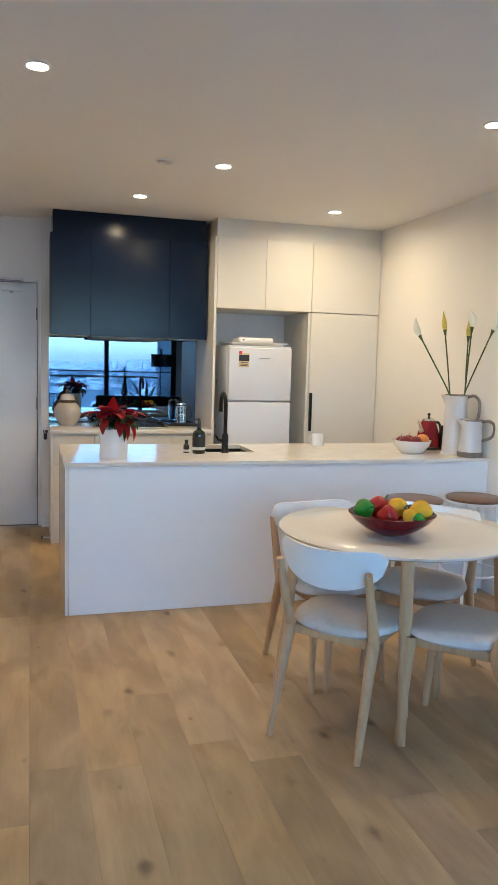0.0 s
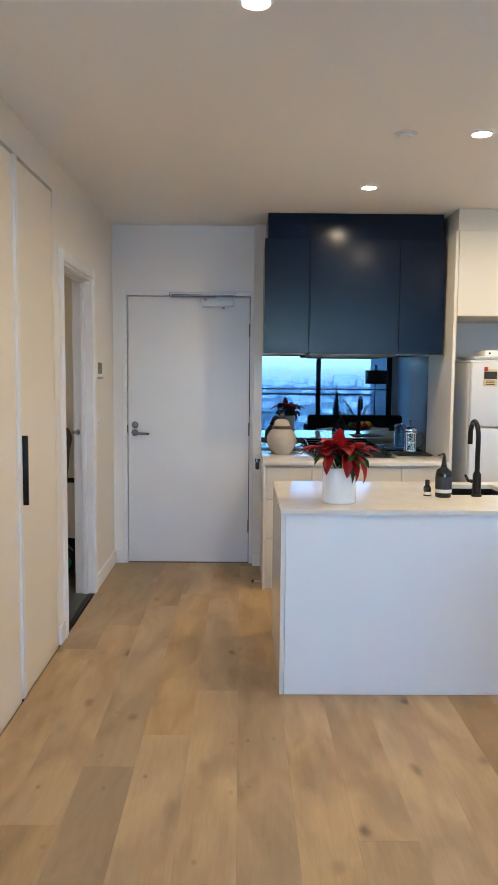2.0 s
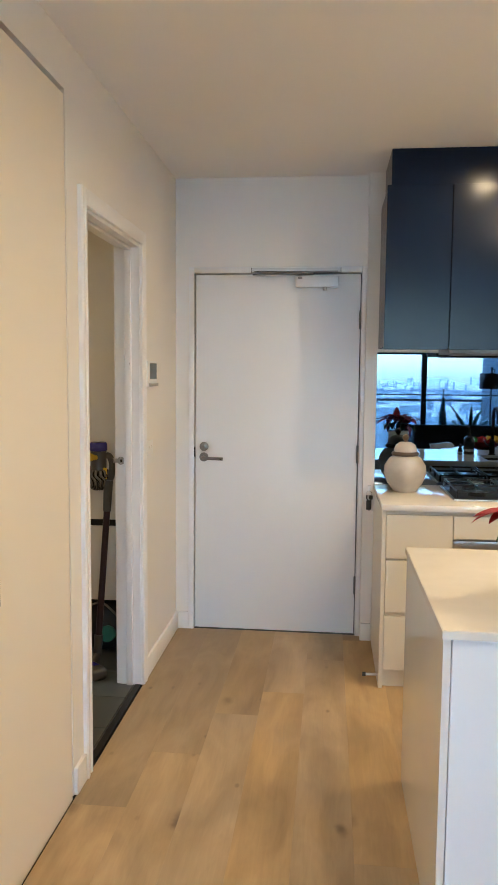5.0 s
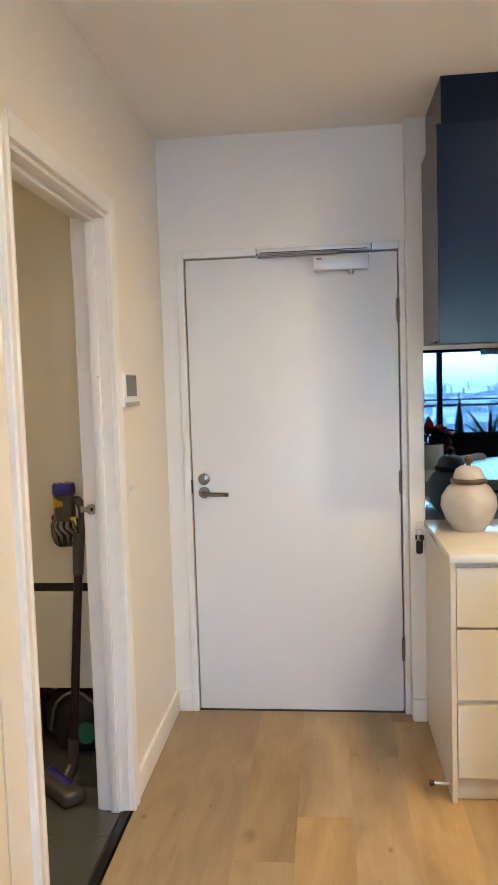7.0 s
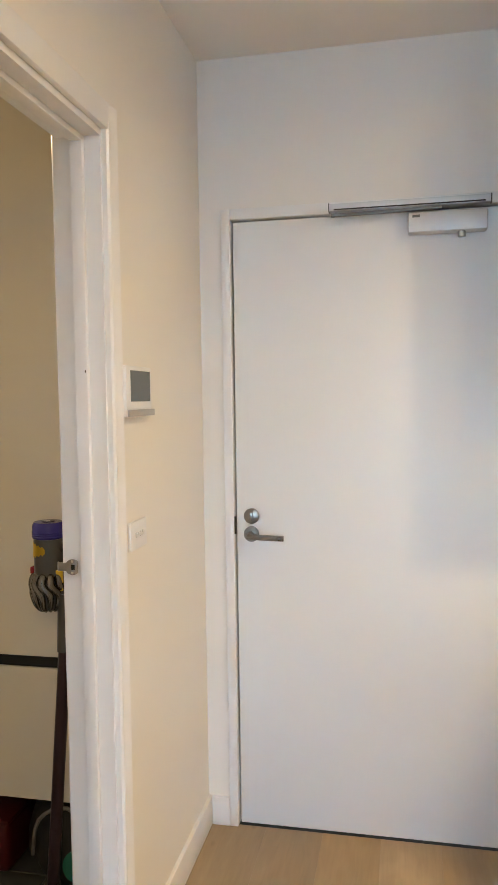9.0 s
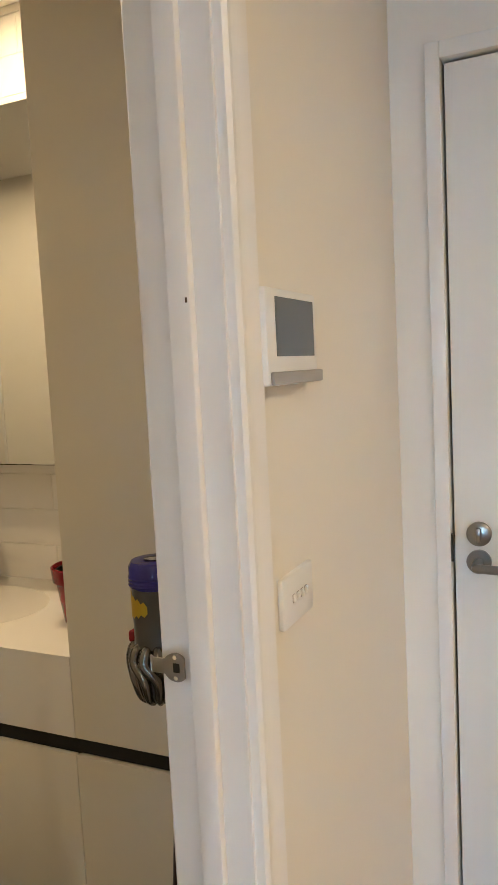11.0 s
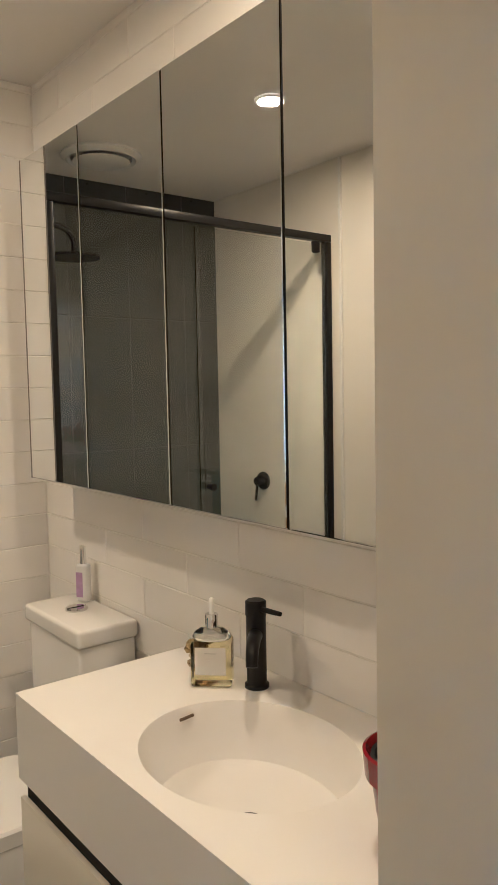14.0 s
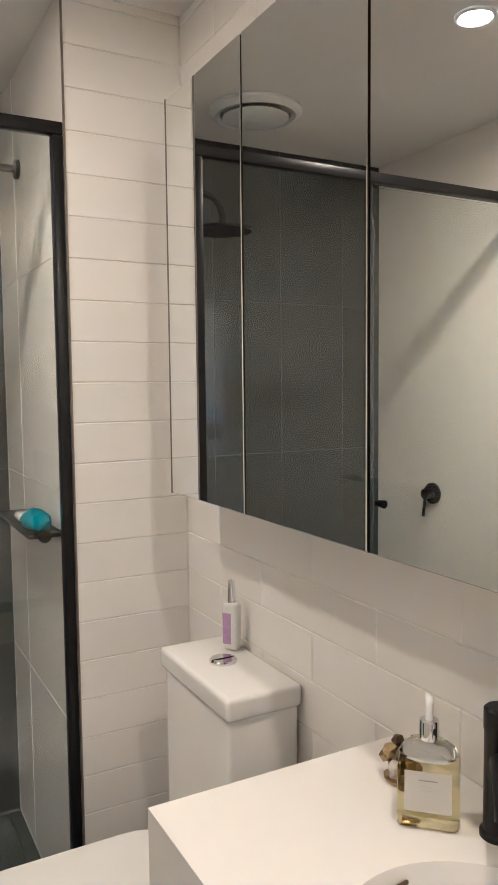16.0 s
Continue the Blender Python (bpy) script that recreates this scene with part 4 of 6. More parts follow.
part("lever", tube(bmesh.new(), [(TXk - 0.015, TYk, IZ + 0.075), (TXk - 0.045, TYk - 0.005, IZ + 0.08), (TXk - 0.062, TYk - 0.006, IZ + 0.11)], [0.011, 0.008, 0.006], 10), M_BLACK, tp)


def mug(x, y, z, r, h):
    mg = thing("mug", "plain white ceramic mug on the benchtop", "mug", (x, y, z))
    part("cup", lathe(bmesh.new(), [(0, z), (r * 0.9, z), (r, z + 0.008), (r, z + h), (r - 0.004, z + h), (r - 0.005, z + 0.012), (0, z + 0.01)], 28, x, y), M_CERAM, mg)
    part("handle", tube(bmesh.new(), arc((x - r + 0.002, y, z + h * 0.5), h * 0.3, 70, 290, 10, (1, 0, 0), (0, 0, 1)), 0.005, 8), M_CERAM, mg)


mug(2.76, 4.98, IZ, 0.041, 0.088)

# fruit bowl, kettle, box and lily jugs at the wall end
M_APPLE = mat("dark_red_apple", (0.17, 0.018, 0.02), 0.3, var=0.35, scale=14)
M_ORANGE = mat("orange_peel", (0.62, 0.22, 0.02), 0.45, var=0.1, scale=20, bump=0.3, bscale=260)


def fruit(name, label, x, y, z, r, material, sq=0.92, stem=True):
    f = thing(name, label, name, (x, y, z))
    prof = [(0, z - r * sq)] + [(r * math.sin(math.pi * k / 12), z - r * sq * math.cos(math.pi * k / 12)) for k in range(1, 12)] + [(0, z + r * sq * 0.86)]
    part("flesh", lathe(bmesh.new(), prof, 24, x, y), material, f, smooth=70)
    if stem:
        part("stalk", tube(bmesh.new(), [(x, y, z + r * sq * 0.8), (x + 0.004, y, z + r * sq + 0.012)], 0.002, 6), M_BRONZE, f)


FBX, FBY = 3.26, 4.53
fb = solid("fruit_bowl", lathe(bmesh.new(), [(0, IZ), (0.065, IZ), (0.075, IZ + 0.006), (0.115, IZ + 0.05), (0.130, IZ + 0.088), (0.126, IZ + 0.088), (0.110, IZ + 0.05), (0.070, IZ + 0.012), (0, IZ + 0.01)], 40, FBX, FBY), M_CERAM, "white bowl of fruit on the benchtop", "bowl")
for dx, dy, dz, r, mm, nm in ((-0.062, -0.03, 0.080, 0.043, M_APPLE, "apple"), (0.004, -0.05, 0.082, 0.040, M_APPLE, "apple"), (0.066, -0.02, 0.086, 0.046, M_ORANGE, "orange"), (0.0, 0.045, 0.08, 0.040, M_APPLE, "apple"), (-0.055, 0.05, 0.075, 0.036, M_APPLE, "apple")):
    fruit(nm, "ripe orange in the white bowl" if nm == "orange" else "dark red apple in the white bowl", FBX + dx, FBY + dy, IZ + dz, r, mm, stem=dy > 0)
kx, ky = 3.50, 4.74
kt = thing("kettle", "glossy red kettle with chrome lid", "kettle", (kx, ky, IZ))
part("body", lathe(bmesh.new(), [(0, IZ + 0.02), (0.082, IZ + 0.02), (0.084, IZ + 0.03), (0.074, IZ + 0.11), (0.052, IZ + 0.19), (0.046, IZ + 0.20), (0, IZ + 0.20)], 32, kx, ky), M_RED, kt)
part("base", lathe(bmesh.new(), [(0, IZ), (0.085, IZ), (0.085, IZ + 0.019), (0, IZ + 0.019)], 32, kx, ky), M_BLACKP, kt)
part("lid", lathe(bmesh.new(), [(0.047, IZ + 0.201), (0.044, IZ + 0.212), (0.02, IZ + 0.224), (0, IZ + 0.226)], 28, kx, ky), M_CHROME, kt, "domed chrome lid")
part("knob", lathe(bmesh.new(), [(0.006, IZ + 0.225), (0.006, IZ + 0.235), (0.012, IZ + 0.243), (0.008, IZ + 0.254), (0, IZ + 0.256)], 16, kx, ky), M_BLACKP, kt)
part("spout", tube(bmesh.new(), [(kx - 0.06, ky - 0.02, IZ + 0.13), (kx - 0.085, ky - 0.03, IZ + 0.17), (kx - 0.10, ky - 0.035, IZ + 0.20)], [0.022, 0.015, 0.011], 12), M_CHROME, kt)
part("handle", tube(bmesh.new(), [(kx + 0.05, ky + 0.02, IZ + 0.19), (kx + 0.10, ky + 0.03, IZ + 0.18), (kx + 0.115, ky + 0.03, IZ + 0.12), (kx + 0.085, ky + 0.025, IZ + 0.05)], 0.009, 10), M_BLACKP, kt)
solid("black_canister", B(3.575, 3.65, 4.64, 4.72, IZ, IZ + 0.17, bev=0.006), M_BLACKP, "black storage canister standing against the wall", "canister")


def jug(x, y, r0, r1, h, label, dark_base):
    j = thing("jug", label, "jug", (x, y, IZ), group="metal jugs on the island")
    jb = lathe(bmesh.new(), [(0, IZ + 0.004), (r0, IZ + 0.004), (r0, IZ + 0.02), (r1, IZ + h * 0.82), (r1 * 1.10, IZ + h), (r1 * 1.06, IZ + h), (r1 * 0.95, IZ + h * 0.82), (r0 * 0.95, IZ + 0.03), (0, IZ + 0.03)], 36, x, y)
    for v in jb.verts:
        q = Vector((v.co.x - x, v.co.y - y, 0))
        if v.co.z > IZ + h * 0.9 and q.length > 0.02:
            v.co += Vector((-0.92, 0.39, 0)) * 0.028 * max(0.0, q.normalized().dot(Vector((-0.92, 0.39, 0)))) ** 6
    part("body", jb, M_ZINC, j)
    part("rim", lathe(bmesh.new(), [(r1 * 1.10, IZ + h - 0.004), (r1 * 1.14, IZ + h), (r1 * 1.08, IZ + h + 0.004), (r1 * 1.05, IZ + h)], 36, x, y), M_DZINC, j)
    part("base", lathe(bmesh.new(), [(0, IZ), (r0 * 1.06, IZ), (r0 * 1.06, IZ + (0.03 if dark_base else 0.012)), (r0, IZ + (0.034 if dark_base else 0.014))], 36, x, y), M_DZINC if dark_base else M_ZINC, j)
    d = Vector((0.6, -0.8, 0))
    part("handle", tube(bmesh.new(), [Vector((x, y, IZ + h * 0.97)) + d * r1, Vector((x, y, IZ + h * 1.0)) + d * (r1 + 0.05), Vector((x, y, IZ + h * 0.88)) + d * (r1 + 0.085), Vector((x, y, IZ + h * 0.6)) + d * (r1 + 0.075), Vector((x, y, IZ + h * 0.45)) + d * r0], 0.010, 10), M_DZINC, j, "dark metal handle")
    return j


jug(3.54, 4.46, 0.082, 0.072, 0.395, "tall whitewashed zinc jug holding lilies", False)
jug(3.57, 4.315, 0.076, 0.066, 0.24, "short whitewashed zinc jug with dark base", True)
for tx, ty, tz, bud in ((3.27, 4.50, 1.64, 0), (3.43, 4.47, 1.68, 1), (3.585, 4.40, 1.70, 0), (3.575, 4.42, 1.64, 1), (3.638, 4.25, 1.68, 0)):
    fl = thing("calla_lily", "yellow-green calla lily bud on long stem" if bud else "white calla lily on a long green stem", "flower", (3.54, 4.46, IZ + 0.05), group="lilies in the jug")
    tip = Vector((tx, ty, tz))
    mouth = Vector((3.54, 4.46, IZ + 0.39))
    mouth += Vector((tx - 3.54, ty - 4.46, 0)).normalized() * 0.05
    base = Vector((3.54 - (tx - 3.54) * 0.1, 4.46 - (ty - 4.46) * 0.1, IZ + 0.06))
    pts = [base, base.lerp(mouth, 0.5), mouth, mouth.lerp(tip, 0.5) + Vector((0, 0, 0.006)), tip]
    part("stem", tube(bmesh.new(), pts, 0.0048, 10), M_STEM, fl)
    d = (tip - pts[-2]).normalized()
    rot = d.to_track_quat("Z", "X").to_matrix().to_4x4()
    bm = bmesh.new()
    if bud:
        lathe(bm, [(0, -0.01), (0.010, 0.006), (0.017, 0.035), (0.016, 0.065), (0.009, 0.10), (0.003, 0.13), (0, 0.14)], 14)
    else:
        lathe(bm, [(0, -0.008), (0.009, 0.006), (0.018, 0.030), (0.025, 0.062), (0.022, 0.088), (0.012, 0.112), (0.004, 0.132), (0, 0.138)], 18, sy=0.8)
        for v in bm.verts:
            v.co.x += 1.6 * max(0, v.co.z - 0.05) ** 2 * (3.0 if v.co.z > 0.1 else 1.6)
    bm.transform(Matrix.Translation(tip) @ rot)
    part("bud" if bud else "petal", bm, M_YELL if bud else M_LILY, fl, smooth=70)
    bm = lathe(bmesh.new(), [(0.0062, -0.02), (0.0105, 0.008), (0.0130, 0.018), (0.0105, 0.020)], 14)
    bm.transform(Matrix.Translation(tip) @ rot)
    part("calyx", bm, M_STEM, fl)

# bowl of peppers on the table
TBX, TBY, TZ = 2.275, 2.875, 0.742
solid("table_bowl", lathe(bmesh.new(), [(0, TZ), (0.06, TZ), (0.068, TZ + 0.004), (0.115, TZ + 0.026), (0.155, TZ + 0.055), (0.186, TZ + 0.090), (0.182, TZ + 0.092), (0.150, TZ + 0.058), (0.11, TZ + 0.031), (0.06, TZ + 0.012), (0, TZ + 0.010)], 48, TBX, TBY), mat("dark_red_glaze", (0.10, 0.005, 0.009), 0.2, var=0.1), "wide dark red bowl of peppers on the table", "bowl")
M_PGREEN = mat("green_pepper_skin", (0.05, 0.22, 0.02), 0.22, var=0.15, scale=12)
M_PRED = mat("red_pepper_skin", (0.34, 0.015, 0.015), 0.22, var=0.2, scale=12)
M_PYEL = mat("yellow_pepper_skin", (0.72, 0.40, 0.015), 0.22, var=0.12, scale=12)


def pepper(x, y, z, r, material, label, tilt, rz):
    p = thing("pepper", label, "pepper", (x, y, z), group="peppers in the bowl")
    bm = bmesh.new()
    n, rings = 24, []
    for k in range(1, 12):
        t = math.pi * k / 12
        rings.append([bm.verts.new((r * math.sin(t) ** 0.8 * (1 + 0.10 * math.cos(4 * 2 * math.pi * i / n)) * math.cos(2 * math.pi * i / n),
                                    r * math.sin(t) ** 0.8 * (1 + 0.10 * math.cos(4 * 2 * math.pi * i / n)) * math.sin(2 * math.pi * i / n), -1.15 * r * math.cos(t))) for i in range(n)])
    for a, b in zip(rings, rings[1:]):
        for i in range(n):
            bm.faces.new((a[i], a[(i + 1) % n], b[(i + 1) % n], b[i]))
    bm.faces.new(rings[0][::-1]), bm.faces.new(rings[-1])
    m = pose(x, y, z, tilt, 0, rz)
    bm.transform(m)
    part("flesh", bm, material, p, smooth=80)
    bm = tube(bmesh.new(), [(0, 0, r * 1.05), (0.003, 0, r * 1.3), (0.008, 0, r * 1.6)], [0.007, 0.004, 0.005], 8)
    bm.transform(m)
    part("stalk", bm, M_STEM, p)


for dx, dy, dz, r, mm, lab, ti, rz in ((-0.105, 0.055, 0.098, 0.040, M_PGREEN, "glossy green pepper in the red bowl", 70, 20), (-0.03, 0.075, 0.10, 0.042, M_PRED, "glossy red pepper in the red bowl", 40, 80),
                                       (-0.035, -0.03, 0.085, 0.042, M_PRED, "glossy red pepper in the red bowl", 80, 150), (0.035, 0.02, 0.108, 0.038, M_PYEL, "glossy yellow pepper in the red bowl", 75, 40),
                                       (0.11, -0.04, 0.098, 0.046, M_PYEL, "glossy yellow pepper in the red bowl", 85, 110), (0.045, -0.075, 0.082, 0.032, M_PYEL, "glossy yellow pepper in the red bowl", 30, 200),
                                       (0.07, -0.10, 0.078, 0.026, M_PGREEN, "glossy green pepper in the red bowl", 85, -60), (0.06, 0.07, 0.085, 0.04, M_PRED, "glossy red pepper in the red bowl", 70, 10)):
    pepper(TBX + dx, TBY + dy, TZ + dz, r, mm, lab, ti, rz)

# rear bench: ginger jar, hob, coffee plunger
ux, uy = 1.095, 6.335
ur = thing("ginger_jar", "round cream crackle-glazed jar with bronze collar", "jar", (ux, uy, BZ))
part("body", lathe(bmesh.new(), [(0, BZ), (0.060, BZ), (0.064, BZ + 0.006), (0.092, BZ + 0.045), (0.110, BZ + 0.095), (0.106, BZ + 0.135), (0.083, BZ + 0.172), (0.062, BZ + 0.188), (0, BZ + 0.188)], 40, ux, uy), M_CRACKLE, ur)
part("collar", lathe(bmesh.new(), [(0.063, BZ + 0.186), (0.070, BZ + 0.190), (0.072, BZ + 0.200), (0.066, BZ + 0.207), (0, BZ + 0.207)], 36, ux, uy), M_BRONZE, ur, "bronze collar")
ld = part("lid", lathe(bmesh.new(), [(0.060, BZ + 0.2075), (0.060, BZ + 0.218), (0.050, BZ + 0.242), (0.030, BZ + 0.256), (0, BZ + 0.258)], 36, ux, uy), M_CRACKLE, ur)
part("finial", lathe(bmesh.new(), [(0.010, BZ + 0.257), (0.009, BZ + 0.264), (0.017, BZ + 0.276), (0.017, BZ + 0.286), (0.008, BZ + 0.296), (0, BZ + 0.297)], 20, ux, uy), M_BRONZE, ld)
hb = thing("gas_hob", "black gas hob with cast iron trivets", "hob", (1.58, 6.26, BZ))
part("plate", B(1.30, 1.88, 6.04, 6.50, BZ + 0.0005, BZ + 0.010, bev=0.004), M_STEEL, hb, "steel hob edge")
part("glass", B(1.308, 1.872, 6.048, 6.492, BZ + 0.0102, BZ + 0.013, bev=0.001), M_BLACKP, hb)
for bx, by, br in ((1.43, 6.16, 0.045), (1.43, 6.38, 0.035), (1.70, 6.16, 0.035), (1.70, 6.38, 0.05)):
    part("burner", lathe(bmesh.new(), [(br, BZ + 0.0132), (br, BZ + 0.022), (br * 0.8, BZ + 0.030), (0, BZ + 0.031)], 24, bx, by), M_BLACK, hb)
for x0 in (1.32, 1.585):
    bm = bmesh.new()
    for a, b in (((x0, 6.07), (x0 + 0.245, 6.07)), ((x0, 6.27), (x0 + 0.245, 6.27)), ((x0, 6.47), (x0 + 0.245, 6.47)), ((x0, 6.07), (x0, 6.47)), ((x0 + 0.245, 6.07), (x0 + 0.245, 6.47)), ((x0 + 0.12, 6.07), (x0 + 0.12, 6.47))):
        box(bm, a[0] - 0.004, b[0] + 0.004, a[1] - 0.004, b[1] + 0.004, BZ + 0.042, BZ + 0.052)
    for fx in (x0, x0 + 0.245):
        for fy in (6.07, 6.27, 6.47):
            box(bm, fx - 0.005, fx + 0.005, fy - 0.005, fy + 0.005, BZ + 0.0132, BZ + 0.042)
    part("trivet", bm, M_BLACK, hb, "cast iron pan support", 0)
for k in range(4):
    part("knob", lathe(bmesh.new(), [(0.016, BZ + 0.0132), (0.015, BZ + 0.032), (0, BZ + 0.033)], 18, 1.845, 6.12 + 0.08 * k), M_BLACKP, hb)
solid("dark_tray", B(1.93, 2.19, 6.26, 6.50, BZ + 0.0005, BZ + 0.010, bev=0.004), M_BLACKP, "dark tray under the coffee plunger", "tray")
gx, gy, gz = 2.045, 6.38, BZ + 0.0105
cp = thing("coffee_plunger", "glass coffee plunger with chrome frame", "coffee plunger", (gx, gy, gz))
gl = part("beaker", lathe(bmesh.new(), [(0, gz + 0.006), (0.042, gz + 0.006), (0.044, gz + 0.012), (0.044, gz + 0.165), (0.042, gz + 0.165), (0.042, gz + 0.016), (0, gz + 0.012)], 32, gx, gy), M_GLASS, cp, "clear glass beaker")
for k in range(4):
    a = radians(45 + 90 * k)
    part("frame_bar", tube(bmesh.new(), [(gx + 0.046 * math.cos(a), gy + 0.046 * math.sin(a), gz), (gx + 0.046 * math.cos(a), gy + 0.046 * math.sin(a), gz + 0.15)], 0.003, 8), M_CHROME, cp)
for z in (0.015, 0.075, 0.145):
    part("frame_band", lathe(bmesh.new(), [(0.0445, gz + z), (0.048, gz + z), (0.048, gz + z + 0.006), (0.0445, gz + z + 0.006), (0.0445, gz + z)], 32, gx, gy), M_CHROME, cp)
part("lid", lathe(bmesh.new(), [(0.047, gz + 0.1655), (0.046, gz + 0.176), (0.03, gz + 0.190), (0, gz + 0.193)], 28, gx, gy), M_CHROME, cp)
part("knob", lathe(bmesh.new(), [(0.003, gz + 0.192), (0.003, gz + 0.222), (0.012, gz + 0.228), (0.010, gz + 0.243), (0, gz + 0.245)], 16, gx, gy), M_BLACKP, cp)
part("handle", tube(bmesh.new(), [(gx + 0.046, gy - 0.02, gz + 0.145), (gx + 0.08, gy - 0.03, gz + 0.145), (gx + 0.085, gy - 0.03, gz + 0.06), (gx + 0.046, gy - 0.02, gz + 0.04)], 0.006, 8), M_BLACKP, cp)

# intercom, switch plate, keys, door stop
ic = thing("intercom", "white wall intercom with dark screen", "intercom", (XL, 5.955, 1.43))
part("body", B(XL, XL + 0.027, 5.858, 6.037, 1.430, 1.553, bev=0.004), M_WHITEP, ic)
part("screen", B(XL + 0.0272, XL + 0.0283, 5.886, 6.022, 1.467, 1.542), mat("grey_screen", (0.10, 0.115, 0.13), 0.25, var=0.05), ic, "grey glass screen")
part("lip", B(XL + 0.0272, XL + 0.0325, 5.862, 6.044, 1.431, 1.4475, bev=0.002), mat("grey_plastic", (0.36, 0.35, 0.34), 0.4, var=0.05), ic)
sw = thing("light_switch", "white four-gang light switch plate", "light switch", (XL, 5.97, 1.09))
part("plate", B(XL, XL + 0.009, 5.912, 6.028, 1.096, 1.168, bev=0.003), M_WHITEP, sw)
for k in range(4):
    # thin dark plate paints the shaded gap round each rocker
    part("rocker_gap", B(XL + 0.0091, XL + 0.0095, 5.9455 + 0.0155 * k, 5.9530 + 0.0155 * k, 1.1265, 1.1385), M_DZINC, sw, "thin dark plate for the shaded gap round the rocker")
    bm = B(-0.002, 0.003, -0.0031, 0.0031, -0.0053, 0.0053, bev=0.001)
    bm.transform(pose(XL + 0.0105, 5.9492 + 0.0155 * k, 1.1325, 0, 12 if k % 2 else -12, 0))
    part("rocker", bm, M_WHITEP, sw)
ky_ = thing("key_bunch", "bunch of keys hanging from a small hook", "keys", (0.925, YK, 0.86))
part("hook", B(0.916, 0.934, YK - 0.014, YK - 0.001, 0.855, 0.885, bev=0.003), M_WHITEP, ky_)
part("ring", tube(bmesh.new(), arc((0.925, YK - 0.018, 0.842), 0.014, 0, 360, 18, (1, 0, 0), (0, 0, 1)), 0.0015, 6, False), M_CHROME, ky_)
for k, (dx, l) in enumerate(((-0.008, 0.055), (0.0, 0.065), (0.009, 0.05))):
    part("key", boxes((0.925 + dx - 0.010, 0.925 + dx + 0.010, YK - 0.022 - 0.003 * k, YK - 0.020 - 0.003 * k, 0.81, 0.832), (0.925 + dx - 0.004, 0.925 + dx + 0.004, YK - 0.022 - 0.003 * k, YK - 0.020 - 0.003 * k, 0.83 - l - 0.02, 0.81)), M_STEEL if k == 1 else M_BLACKP, ky_)
part("fob", B(0.909, 0.936, YK - 0.034, YK - 0.027, 0.752, 0.806, bev=0.005), M_BLACKP, ky_, "black plastic fob")
ds = thing("door_stop", "dark metal door stop on the end panel", "door stop", (0.952, 5.95, 0.05))
part("rod", tube(bmesh.new(), [(0.951, 5.95, 0.05), (0.895, 5.95, 0.05)], 0.007, 12), M_STEEL, ds)
part("rubber_tip", tube(bmesh.new(), [(0.8945, 5.95, 0.05), (0.878, 5.95, 0.05)], 0.010, 12), M_BLACKP, ds)

# ---- bathroom ----
VX0, VX1, VYF, VZ, VB = -1.667, -0.742, 6.153, 0.90, 6.591
va = thing("vanity", "wall-hung white vanity with integrated round basin", "vanity", (-1.2, 6.4, 0.300))
BCX, BCY, BA, BBr = -1.200, 6.355, 0.200, 0.165


def basin_top():
    bm = bmesh.new()
    n = 72
    angs = sorted([2 * math.pi * i / n for i in range(n)] + [math.atan2(y - BCY, x - BCX) % (2 * math.pi) for x in (VX0, VX1) for y in (VYF, VB)])
    inner, outer, lower = [], [], []
    for a in angs:
        c, s = math.cos(a), math.sin(a)
        k = 1 / math.sqrt((c / BA) ** 2 + (s / BBr) ** 2)
        inner.append(bm.verts.new((BCX + k * c, BCY + k * s, VZ)))
        t = min([(VX1 - BCX) / c if c > 1e-9 else 9, (VX0 - BCX) / c if c < -1e-9 else 9, (VB - BCY) / s if s > 1e-9 else 9, (VYF - BCY) / s if s < -1e-9 else 9])
        outer.append(bm.verts.new((BCX + t * c, BCY + t * s, VZ)))
        lower.append(bm.verts.new((BCX + t * c, BCY + t * s, 0.731)))
    m = len(angs)
    rings = [inner]
    for f, z in ((0.985, -0.006), (0.965, -0.03), (0.93, -0.075), (0.86, -0.100), (0.62, -0.116), (0.30, -0.124), (0.10, -0.127)):
        rings.append([bm.verts.new((BCX + (v.co.x - BCX) * f + 0.0, BCY + (v.co.y - BCY) * f, VZ + z)) for v in inner])
    for i in range(m):
        j = (i + 1) % m
        bm.faces.new((inner[i], outer[i], outer[j], inner[j]))
        bm.faces.new((outer[i], lower[i], lower[j], outer[j]))
        for a, b in zip(rings, rings[1:]):
            bm.faces.new((a[i], a[j], b[j], b[i]))
    bm.faces.new(rings[-1])
    bmesh.ops.recalc_face_normals(bm, faces=bm.faces[:])
    return bm


part("basin_top", basin_top(), M_SOLID, va, "thick white basin top", 35)
part("shadow_gap", B(VX0 + 0.012, VX1, VYF + 0.012, VB, 0.690, 0.7305), M_VOID, va, "black recessed finger gap")
part("carcass", B(VX0 + 0.012, VX1, VYF + 0.022, VB, 0.300, 0.6895), M_LAM, va)
part("drawer", B(VX0 + 0.004, VX1 - 0.002, VYF, VYF + 0.0115, 0.300, 0.695, bev=0.002), M_LAM, va)
part("waste", lathe(bmesh.new(), [(0, VZ - 0.1245), (0.022, VZ - 0.1245), (0.024, VZ - 0.121), (0.018, VZ - 0.119), (0, VZ - 0.119)], 28, BCX, BCY), M_BLACK, va, "black round waste")
bm = B(-0.016, 0.016, -0.002, 0.002, -0.0025, 0.0025, bev=0.001)
bm.transform(pose(-1.388, 6.363, 0.884, 0, 0, 96))
part("overflow", bm, M_BRONZE, va, "slim dark overflow slot")
tc = thing("laundry_cupboard", "tall flush cream cupboard beside the vanity", "cupboard", (-0.53, 6.37, 0))
part("body", B(VX1 + 0.002, BX1 - 0.002, VYF + 0.02, VB, 0.300, BCEIL - 0.002), M_LAM, tc)
